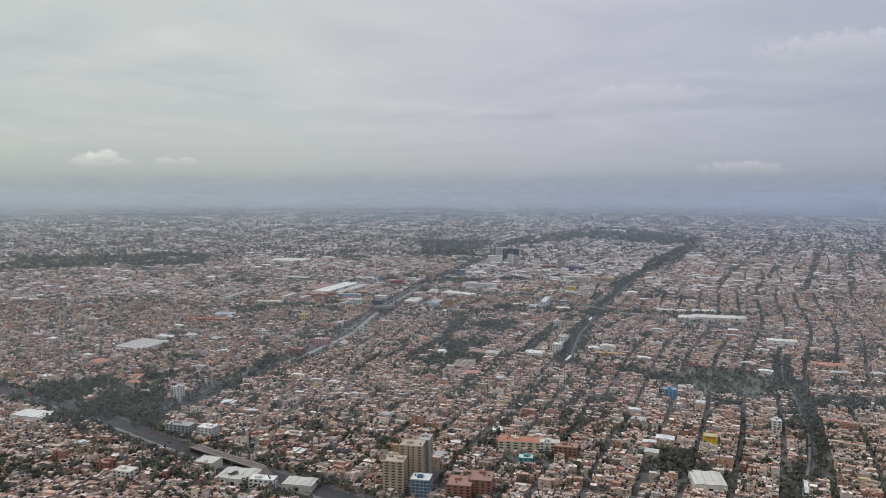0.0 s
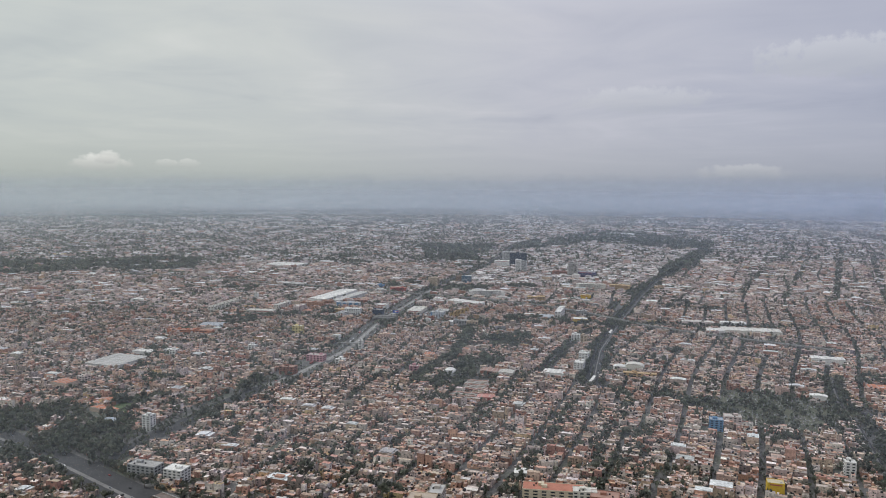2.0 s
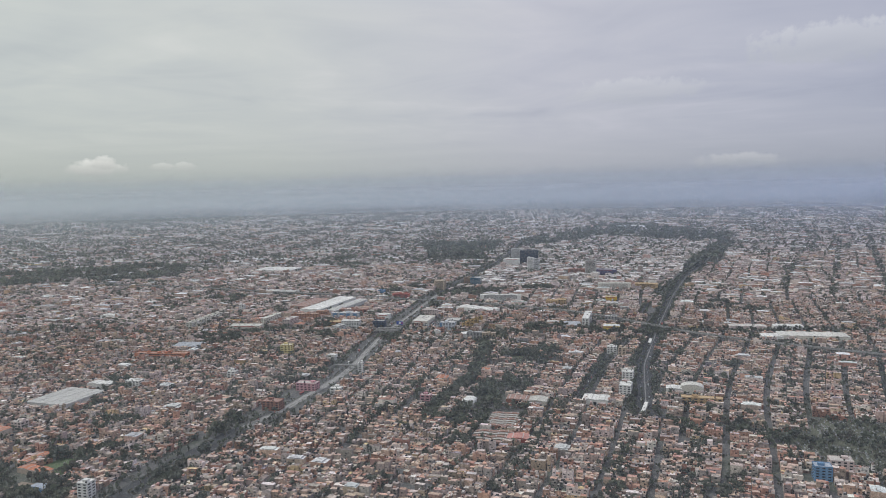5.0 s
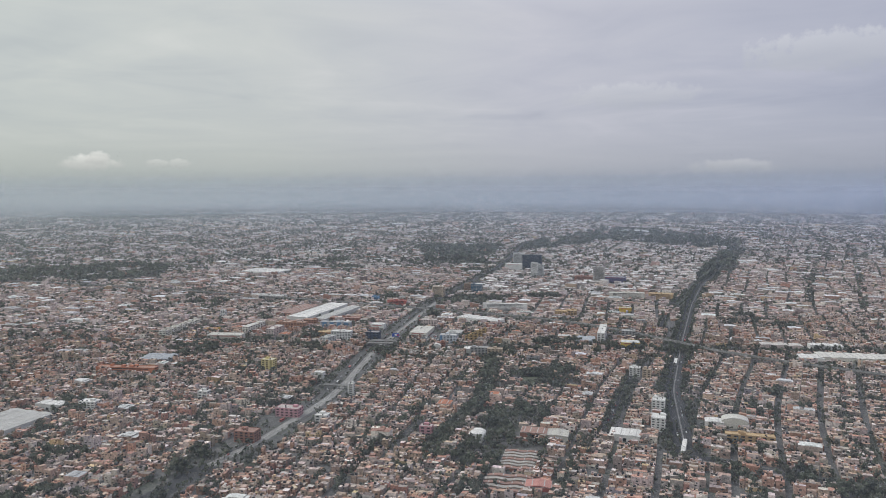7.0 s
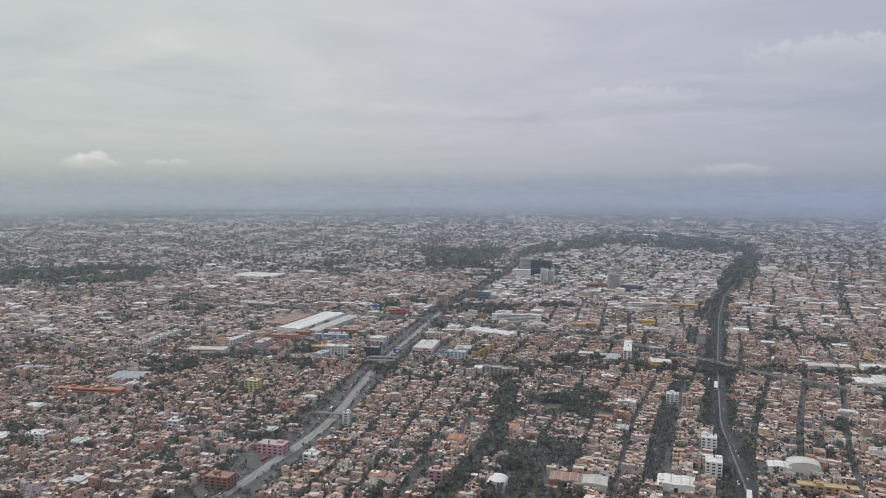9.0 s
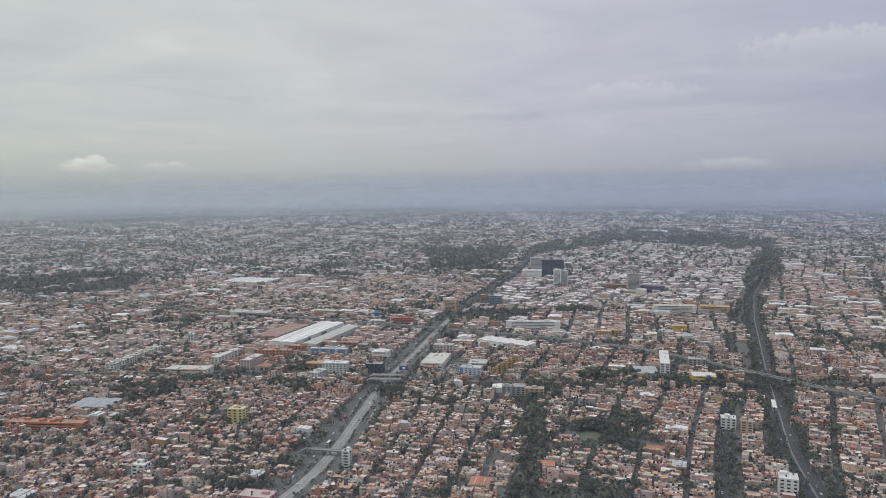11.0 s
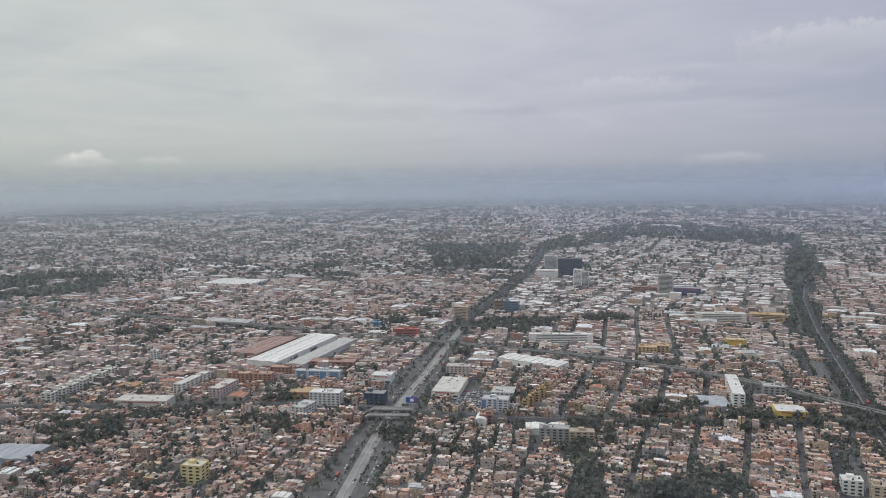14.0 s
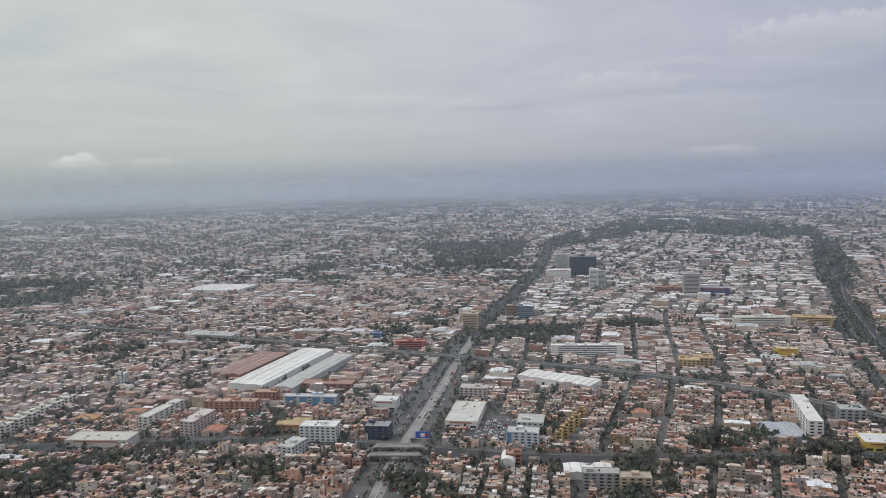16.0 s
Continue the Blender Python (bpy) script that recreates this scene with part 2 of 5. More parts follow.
ROADS = [(AVENUE_SOUTH, 18), (AVENUE, 28), (AVENUE_FAR, 16), (TREE_AVENUE, 17), (VIADUCT, 11), (CROSS_STREET, 15), (SOUTH_ROAD, 24), (STREET_A, 8), (STREET_B, 2), (RAIL_ROAD, 9), (STREET_C, 9)]
PARKS = [
    [(228, 1712), (330, 1702), (370, 1820), (258, 1830)],
    [(96, 1400), (196, 1380), (262, 1610), (171, 1620)],
    [(-580, 1290), (-450, 1136), (-335, 1080), (-330, 1220), (-408, 1318), (-500, 1350)],
    [(323, 834), (388, 829), (430, 915), (372, 920)],
    [(690, 1080), (790, 1050), (830, 1110), (740, 1160)],
    [(242, 3480), (470, 3470), (690, 4330), (262, 4370)],
    [(720, 3969), (787, 4349), (1575, 5450), (1885, 5337), (1994, 4375), (1735, 3938), (1324, 4583)],
    [(-1500, 3000), (-1500, 3500), (-1131, 3520), (-982, 3643), (-745, 3517), (-706, 3225), (-871, 3107), (-989, 3180)],
    [(-3183, 8080), (-2734, 8860), (-1390, 9026), (-1227, 8078), (-2242, 7439)],
    [(185, 2560), (330, 2520), (400, 2640), (280, 2720)],
    [(1100, 2970), (1235, 3010), (1420, 3330), (1800, 3950), (1640, 3860), (1300, 3330)],
]
CEMETERY = [(480, 1262), (546, 1310), (592, 1356), (690, 1312), (735, 1215), (612, 1130), (548, 1168)]
SPARSE = [0, 4]


def along(line, x, y):
    """Distance of points from a line of road."""
    best = np.full(len(x), 1e9)
    for (ax, ay), (bx, by) in zip(line, line[1:]):
        dx, dy = bx - ax, by - ay
        k = np.clip(((x - ax) * dx + (y - ay) * dy) / (dx * dx + dy * dy), 0, 1)
        best = np.minimum(best, np.hypot(x - ax - k * dx, y - ay - k * dy))
    return best


def inside(poly, x, y):
    hit = np.zeros(len(x), bool)
    for (ax, ay), (bx, by) in zip(poly, poly[1:] + poly[:1]):
        cross = ((ay > y) != (by > y)) & (x < (bx - ax) * (y - ay) / (by - ay + 1e-9) + ax)
        hit ^= cross
    return hit


def side_of(line, x, y):
    px, py = np.array(line).T
    return x - np.interp(y, py, px)


def seen_from_above(x, y):
    """The land that lies ahead of the flight."""
    ok = np.zeros(len(x), bool)
    for s in (0, 330, 660, 990, 1308):
        dy = y - s
        ok |= (dy > 690) & (np.abs(np.degrees(np.arctan2(x, dy)) - 6) < 35)
    return ok


def zone_of(x, y):
    """0 west of the avenue, 1 beside it, 2 towards the tree avenue, 3 works area, 4 east, 5 far east, 6 far west."""
    a, b = side_of(AVENUE_LINE, x, y), side_of([(300, 600)] + TREE_AVENUE, x, y)
    z = np.where(a < 0, np.where(y > 2640 - (x + 125) * 0.5, 6, 0), np.where(b > 0, np.where(y > 2450, 5, 4), np.where(y > 2720, 3, np.where(a < 190, 1, 2))))
    return z


def warp(x, y):
    """Bends the street grid a little, as real streets are."""
    return (x + 14 * np.sin(y / 310 + 1.3) + 9 * np.sin((x + y) / 190), y + 16 * np.sin(x / 270 + 0.4) + 9 * np.sin((x - y) / 170 + 2))


ZONES = [(20.0, 6.8, 50, 150), (18.0, 6.4, 48, 130), (25.0, 6.4, 54, 150), (31.0, 15, 62, 170), (28.0, 6.8, 52, 140), (32.0, 8.0, 56, 150), (26.0, 8.0, 54, 140)]


# ---- ground and roads ----
def ground_sheet():
    xs, ys = np.linspace(-14000, 14000, 31), np.linspace(-1500, 21000, 31)
    gx, gy = np.meshgrid(xs, ys)
    verts = np.stack([gx.ravel(), gy.ravel(), np.zeros(gx.size)], 1)
    i = np.arange(30)[:, None] * 31 + np.arange(30)[None]
    faces = np.stack([i, i + 1, i + 32, i + 31], -1).reshape(-1, 4)
    ob = new("ground", quads_mesh("ground", verts, faces, None, (GROUND,)))
    tagged(ob, "grey city ground of worn asphalt, paving and bare soil", "ground", kind="structure")


def hill(x, y, wide, tall):
    """A wooded hill that stands out of the far city: two rounded tops over a ragged foot."""
    n = 25
    g = np.linspace(-1, 1, n)
    gx, gy = np.meshgrid(g, g)
    rise = np.exp(-((gx + 0.12) ** 2 + gy ** 2) * 7) + 0.55 * np.exp(-((gx - 0.42) ** 2 + (gy + 0.1) ** 2) * 11)
    rise = rise * (1 + 0.10 * np.sin(gx * 17 + gy * 5) + 0.08 * np.sin(gy * 23 - gx * 9))
    verts = np.stack([x + gx.ravel() * wide, y + gy.ravel() * wide, tall * rise.ravel() - 6], 1)
    i = np.arange(n - 1)[:, None] * n + np.arange(n - 1)[None]
    faces = np.stack([i, i + 1, i + n + 1, i + n], -1).reshape(-1, 4)
    slope = material("hill_slope", (0.075, 0.08, 0.06), grain=0.4, grime=0.3, scale=0.01)
    ob = new("hill", quads_mesh("hill", verts, faces, None, (slope,)))
    tagged(ob, "small dark wooded hill rising from the far city", "hill", kind="structure")


def smooth_line(line, step=20.0):
    """Points along a line of road, evenly spaced, corners eased."""
    p = np.array(line, float)
    s = np.concatenate([[0], np.cumsum(np.hypot(*np.diff(p, axis=0).T))])
    q = np.arange(0, s[-1], step)
    out = np.stack([np.interp(q, s, p[:, k]) for k in (0, 1)], 1)
    for _ in range(6):
        out[1:-1] = (out[:-2] + 2 * out[1:-1] + out[2:]) / 4
    return out


def strip(line, left, right, z0, z1, step=20.0, bottom=False):
    """A band along a road between two offsets, with sides down to z0."""
    p = smooth_line(line, step)
    d = np.gradient(p, axis=0)
    d /= np.hypot(*d.T)[:, None]
    nrm = np.stack([d[:, 1], -d[:, 0]], 1)
    n = len(p)
    a, b = p + nrm * left, p + nrm * right
    v = np.zeros((n, 4, 3))
    v[:, 0, :2], v[:, 1, :2], v[:, 2, :2], v[:, 3, :2] = a, a, b, b
    v[:, 0, 2], v[:, 1, 2], v[:, 2, 2], v[:, 3, 2] = z0, z1, z1, z0
    i = np.arange(n - 1)[:, None] * 4
    pairs = [(0, 1), (1, 2), (2, 3)] + ([(3, 0)] if bottom else [])
    f = np.concatenate([np.concatenate([i + k, i + 4 + k, i + 4 + m, i + m], 1) for k, m in pairs])
    return v.reshape(-1, 3), f


def road(name, line, half, z, mat, label, category="road", kind="structure", base=-0.1):
    v, f = strip(line, -half, half, base, z)
    return tagged(new(name, quads_mesh(name, v, f, None, (mat,))), label, category, kind=kind)


ground_sheet()
hill(5690, 8260, 520, 150)
LANE = material("lane_concrete", (0.19, 0.185, 0.18), grain=0.15, grime=0.3, scale=0.05)
PALE = material("pale_concrete", (0.43, 0.42, 0.395), grain=0.15, grime=0.3, scale=0.06)
WORN_ASPHALT = material("worn_asphalt", (0.115, 0.112, 0.11), grain=0.2, grime=0.3, scale=0.05)
road("road_avenue", AVENUE, 26, 0.06, WORN_ASPHALT, "wide grey asphalt avenue with several lanes")
road("road_avenue_south", AVENUE_SOUTH, 13, 0.055, ASPHALT, "grey asphalt avenue between rows of trees")
road("road_avenue_north", AVENUE_FAR, 11, 0.055, ASPHALT, "asphalt avenue running towards the far city")
road("road_tree_avenue", TREE_AVENUE, 15, 0.06, ASPHALT, "straight asphalt avenue between rows of trees")
road("road_cross_street", CROSS_STREET, 11, 0.10, ASPHALT, "dark asphalt boulevard crossing the avenue")
road("road_south", SOUTH_ROAD, 21, 0.06, ASPHALT, "broad dark asphalt expressway with curving lanes")
road("road_side_street", STREET_A, 5, 0.05, ASPHALT, "narrow asphalt street under trees")
road("road_long_street", STREET_B, 4.6, 0.05, ASPHALT, "long asphalt street between low houses")
road("road_rail", RAIL_ROAD, 4.5, 0.06, ASPHALT, "asphalt road beside a light rail line")
road("road_curve", STREET_C, 7, 0.05, ASPHALT, "asphalt street lined with trees")

# ---- houses ----
PALETTE = np.array([
    (0.33, 0.165, 0.115), (0.39, 0.235, 0.17), (0.46, 0.37, 0.29), (0.40, 0.325, 0.26), (0.36, 0.335, 0.315), (0.275, 0.255, 0.24),
    (0.47, 0.445, 0.42), (0.68, 0.66, 0.64), (0.15, 0.14, 0.135), (0.47, 0.37, 0.19), (0.44, 0.27, 0.22), (0.24, 0.26, 0.30)])
PALETTE = 0.74 * PALETTE + 0.26 * np.array([0.385, 0.325, 0.285])
ROOF_ODDS = np.array([0.10, 0.12, 0.14, 0.13, 0.15, 0.12, 0.11, 0.10, 0.07, 0.01, 0.04, 0.01])
FAR_ODDS = np.array([0.03, 0.03, 0.05, 0.05, 0.15, 0.19, 0.13, 0.24, 0.13, 0.00, 0.01, 0.04])  # outer quarters picked greyer to stand in for haze
WALL_ODDS = np.array([0.12, 0.11, 0.16, 0.13, 0.15, 0.08, 0.11, 0.07, 0.02, 0.02, 0.03, 0.01])
# mid quarters: odds part way to the hazy far mix
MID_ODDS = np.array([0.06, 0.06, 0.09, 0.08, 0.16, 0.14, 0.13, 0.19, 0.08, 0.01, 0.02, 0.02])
rng = np.random.default_rng(7)
QUARTERS = []  # ground of the houses placed one by one
TAKEN = []  # footprints of the buildings placed one by one: x, y, half width, half depth, heading


def pick(odds, n):
    c = PALETTE[rng.choice(len(PALETTE), n, p=odds / odds.sum())]
    return np.clip(c * rng.uniform(0.74, 1.36, (n, 1)) * rng.uniform(0.95, 1.05, (n, 3)) * (1.105, 1.015, 1.0), 0, 0.84)


def fields(x, y, scale, seed):
    """Smooth random field over the land, about 0 to 1."""
    r = np.random.default_rng(seed)
    out = np.zeros(len(x))
    for k in range(7):
        a, ph = r.uniform(0, 6.28), r.uniform(0, 6.28)
        w = 6.28 / scale * r.uniform(0.5, 1.8)
        out += np.sin((x * math.cos(a) + y * math.sin(a)) * w + ph)
    return 0.5 + out / 7


def free_of(x, y, margin):
    ok = np.ones(len(x), bool)
    for line, half in ROADS:
        ok &= along(line, x, y) > half + margin
    ok &= ~inside(CEMETERY, x, y)
    bushy = fields(x, y, 190, 5) > 0.36
    for poly in PARKS:
        ok &= ~(inside(poly, x, y) & bushy)
    for tx, ty, hw, hd, head in TAKEN + QUARTERS:
        c, s = math.cos(head), math.sin(head)
        dx, dy = x - tx, y - ty
        ok &= (np.abs(dx * c - dy * s) > hw + margin) | (np.abs(dx * s + dy * c) > hd + margin)
    return ok


def lots(zone, ylo, yhi, coarse):
    """Lots of a quarter: blocks whose streets run along its heading, two rows of lots back to back."""
    deg, width, period, length = ZONES[zone]
    width, period = width * coarse, period * (1 + (coarse - 1) * 0.55)
    a = math.radians(deg)
    sx, sy = (math.sin(a), math.cos(a)), (math.cos(a), -math.sin(a))
    reach = 2200 * coarse + 5500 if coarse < 3 else 15000
    nu, nv = int(reach / period), int(reach / width)
    u0 = np.arange(-nu, nu) * period
    v0 = np.arange(0, nv) * width
    street = 8.0
    depth = (period - street) / 2
    gu, gv = np.meshgrid(u0, v0)
    gu, gv = gu.ravel(), gv.ravel()
    us, vs, rows = [], [], []
    for r in (0, 1):
        slip = width * ((np.floor(gu / period + 0.5) * 0.618 + r * 0.37) % 1.0) + rng.normal(0, width * 0.16, len(gv))
        us.append(gu + street / 2 + depth * (r + 0.5)), vs.append(gv + slip), rows.append(np.full(len(gu), r))
    u, v, row = np.concatenate(us), np.concatenate(vs), np.concatenate(rows)
    # cross streets, shifted from block to block
    shift = ((np.floor(u / period) * 37.7) % length)
    keep = ((v + shift) % length) > 9.0 + width / 2
    u, v, row = u[keep], v[keep], row[keep]
    x, y = u * sy[0] + v * sx[0], u * sy[1] + v * sx[1]
    x, y = warp(x, y)
    ok = (y > ylo) & (y <= yhi) & seen_from_above(x, y)
    x, y, row = x[ok], y[ok], row[ok]
    ok = zone_of(x, y) == zone
    x, y, row = x[ok], y[ok], row[ok]
    ok = free_of(x, y, width * 0.35 + 2)
    return x[ok], y[ok], row[ok], a, width, depth


def fill_quarter(heap, zone, ylo, yhi, coarse, detail):
    x, y, row, a, width, depth = lots(zone, ylo, yhi, coarse)
    n = len(x)
    if n == 0:
        return
    c, s = math.cos(a), math.sin(a)
    if zone == 3:
        fill_works(heap, x, y, a, width, depth)
        return
    # each lot: a front house, a middle and a back part of their own heights and roofs
    pieces = 4 if detail else (3 if coarse < 2 else 2)
    cuts = np.sort(rng.uniform(0.12, 0.88, (n, pieces - 1)), 1)
    cuts = np.concatenate([np.zeros((n, 1)), cuts, np.ones((n, 1))], 1)
    # distance haze put into the house colours: greyer the further out
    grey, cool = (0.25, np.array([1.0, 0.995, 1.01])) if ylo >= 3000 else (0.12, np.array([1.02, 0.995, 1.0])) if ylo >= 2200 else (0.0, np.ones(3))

    def hazed(c):
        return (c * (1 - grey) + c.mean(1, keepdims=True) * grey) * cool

    lot_wall = hazed(pick(FAR_ODDS if ylo >= 3000 else MID_ODDS if ylo >= 2200 else WALL_ODDS, n))
    rise = rng.choice([3.1, 5.8, 6.1, 8.7, 11.5, 15], n, p=[0.16, 0.34, 0.27, 0.16, 0.055, 0.015])
    slide = rng.normal(0, width * 0.06, n)
    lean = rng.normal(0, 0.02, n)
    for k in range(pieces):
        lo, hi = cuts[:, k], cuts[:, k + 1]
        keep = ((hi - lo) * depth > 2.2) & (rng.random(n) > (0.16 if pieces > 1 else 0.08))
        m = int(keep.sum())
        mid = ((lo + hi) / 2 - 0.5) * depth
        cu = mid[keep]
        cx, cy = x[keep] + cu * c + slide[keep] * s, y[keep] - cu * s + slide[keep] * c
        hw = (hi - lo)[keep] * depth / 2 * rng.uniform(0.9, 1.0, m)
        hd = width / 2 * np.where(rng.random(m) < 0.2, rng.uniform(0.55, 0.8, m), rng.uniform(0.88, 1.04, m))
        h = np.maximum(2.6, rise[keep] + rng.choice([-3, -2.8, 0, 0, 0, 2.6], m)) * rng.uniform(0.92, 1.08, m)
        head = a + lean[keep]
        roof = hazed(pick(FAR_ODDS if ylo >= 3000 else MID_ODDS if ylo >= 2200 else ROOF_ODDS, m))
        wall = lot_wall[keep] * rng.uniform(0.85, 1.12, (m, 1))
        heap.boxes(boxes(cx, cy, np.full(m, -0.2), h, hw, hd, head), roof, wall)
        if detail:
            roof_clutter(heap, cx, cy, h, hw, hd, head, wall)


def greyed(c):
    """Pulls colours part way to grey: distance haze put into the works' paint."""
    return (0.7 * c + 0.3 * c.mean(1, keepdims=True)) * (1.03, 0.995, 1.0)


def fill_works(heap, x, y, a, width, depth):
    """Works and warehouses of all sizes, pale roofs with raised ribs among darker sheds and yards."""
    k = rng.random(len(x)) > 0.14
    x, y = x[k], y[k]
    n = len(x)
    x, y = x + rng.normal(0, 6, n), y + rng.normal(0, 5, n)
    large = rng.random(n) < 0.26
    hw = depth / 2 * np.where(large, rng.uniform(0.8, 1.25, n), rng.uniform(0.3, 0.9, n))
    hd = width / 2 * np.where(large, rng.uniform(1.1, 2.0, n), rng.uniform(0.45, 1.1, n))
    h = np.where(rng.random(n) < 0.025, rng.uniform(12, 22, n), rng.uniform(4, 8.5, n))
    pale = rng.random(n) < np.where(large, 0.85, 0.52)
    roof = np.where(pale[:, None], rng.uniform(0.48, 0.80, (n, 1)) * np.array([1.0, 0.965, 0.945]), greyed(pick(MID_ODDS, n)))
    wall = greyed(pick(MID_ODDS, n))
    head = np.full(n, a) + rng.normal(0, 0.03, n)
    ok = free_of(x, y, hd + 2)
    x, y, hw, hd, h, roof, wall, head = (v[ok] for v in (x, y, hw, hd, h, roof, wall, head))
    n = len(x)
    heap.boxes(boxes(x, y, np.full(n, -0.2), h, hw, hd, head), roof, wall)
    for q in (-0.5, 0.0, 0.5):
        k = rng.random(n) < 0.4
        du = q * hw[k]
        heap.boxes(boxes(x[k] + du * math.cos(a), y[k] - du * math.sin(a), h[k] - 0.1, h[k] + rng.uniform(0.6, 1.6, int(k.sum())), hw[k] * 0.12, hd[k] * 0.9, head[k]), roof[k] * rng.uniform(0.6, 1.1, (int(k.sum()), 1)), wall[k])


def roof_clutter(heap, cx, cy, h, hw, hd, head, wall):
    n = len(cx)
    c, s = np.cos(head), np.sin(head)
    # water tanks and washhouses on the roofs
    for _ in range(2):
        k = rng.random(n) < 0.40
        m = int(k.sum())
        tu, tv = rng.uniform(-0.75, 0.75, m) * hw[k], rng.uniform(-0.7, 0.7, m) * hd[k]
        size = rng.uniform(0.6, 1.5, m)
        tone = np.where(rng.random((m, 1)) < 0.3, np.array([[0.04, 0.04, 0.045]]), pick(ROOF_ODDS, m))
        heap.boxes(boxes(cx[k] + tu * c[k] + tv * s[k], cy[k] - tu * s[k] + tv * c[k], h[k] - 0.1, h[k] + rng.uniform(1.0, 2.3, m), size, size * rng.uniform(0.7, 1.6, m), head[k]), tone, tone * 0.95)
    # windows: dark panes a little proud of the walls that look south and to the streets
    storeys = np.maximum((h / 2.9).astype(int), 1)
    for fl in range(4):
        for side in (0, 1, 2):
            k = (storeys > fl) & (rng.random(n) < (0.35 if side != 1 else 0.75))
            m = int(k.sum())
            if m == 0:
                continue
            zc = 1.6 + fl * 2.9 + rng.uniform(-0.1, 0.1, m)
            ww = rng.uniform(0.6, 1.5, m)
            hh = rng.uniform(0.5, 0.85, m)
            pos = rng.uniform(-0.5, 0.5, m)
            if side == 1:      # the south wall
                cu, cv = pos * hw[k], -hd[k] - 0.04
                eu, ev = ww, np.zeros(m)
            else:
                sgn = -1.0 if side == 0 else 1.0
                cu, cv = sgn * (hw[k] + 0.04), pos * hd[k]
                eu, ev = np.zeros(m), -sgn * ww
            hc, hs = np.cos(head[k]), np.sin(head[k])
            pts = np.zeros((m, 4, 3))
            for j, (du, dz) in enumerate(((-1, -1), (1, -1), (1, 1), (-1, 1))):
                uu, vv = cu + du * eu, cv + du * ev
                pts[:, j, 0], pts[:, j, 1] = cx[k] + uu * hc + vv * hs, cy[k] - uu * hs + vv * hc
                pts[:, j, 2] = zc + dz * hh
            heap.add(pts, np.arange(m * 4).reshape(m, 4), np.repeat(np.array([[0.035, 0.038, 0.042]]), m, 0) * rng.uniform(0.6, 1.8, (m, 1)))


def big_roofs(heap, ylo, yhi, count, lo, hi):
    """Workshops, markets and schools with broad pale roofs, standing among the houses."""
    x, y = rng.uniform(-0.65 * yhi, 0.95 * yhi, count * 4), rng.uniform(ylo, yhi, count * 4)
    ok = seen_from_above(x, y) & (zone_of(x, y) != 3)
    x, y = x[ok][:count], y[ok][:count]
    ok = free_of(x, y, 20)
    x, y = x[ok], y[ok]
    n = len(x)
    head = np.radians(np.array([z[0] for z in ZONES])[zone_of(x, y)])
    hw, hd, h = rng.uniform(lo, hi, n), rng.uniform(lo, hi, n) * 0.7, rng.uniform(8, 12, n)
    tone = rng.uniform(0.42, 0.78, (n, 1)) * rng.uniform(0.96, 1.02, (n, 3))
    tone[rng.random(n) < 0.10] = (0.34, 0.20, 0.16)
    heap.boxes(boxes(x, y, np.full(n, -0.2), h, hw, hd, head), tone, pick(WALL_ODDS, n))
    # raised roof boxes, their sides a darker tone than their tops
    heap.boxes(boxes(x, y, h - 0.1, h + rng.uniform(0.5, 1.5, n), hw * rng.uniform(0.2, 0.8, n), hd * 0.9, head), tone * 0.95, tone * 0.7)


def all_houses():
    near, mid, far = Heap(), Heap(), Heap()
    big_roofs(near, 900, 2250, 150, 7, 14)
    big_roofs(mid, 2250, 3400, 420, 8, 22)
    big_roofs(far, 3400, 6000, 900, 12, 34)
    big_roofs(far, 6000, 10500, 900, 20, 60)
    for z in range(7):
        fill_quarter(near, z, 500, 2250, 1.0, True)
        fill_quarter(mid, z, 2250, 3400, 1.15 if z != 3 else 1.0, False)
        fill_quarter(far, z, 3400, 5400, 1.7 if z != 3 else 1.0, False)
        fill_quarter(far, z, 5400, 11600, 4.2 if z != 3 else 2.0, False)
    for heap, name, label in ((near, "low_houses", "dense low flat-roofed brick and plaster houses with rooftop tanks"),
                              (mid, "distant_houses", "dense distant blocks of flat-roofed houses in grey and brown"),
                              (far, "far_city_blocks", "hazy far city blocks with pale flat roofs")):
        tagged(heap.made(name, (MASONRY,)), label, "houses", kind="stuff")


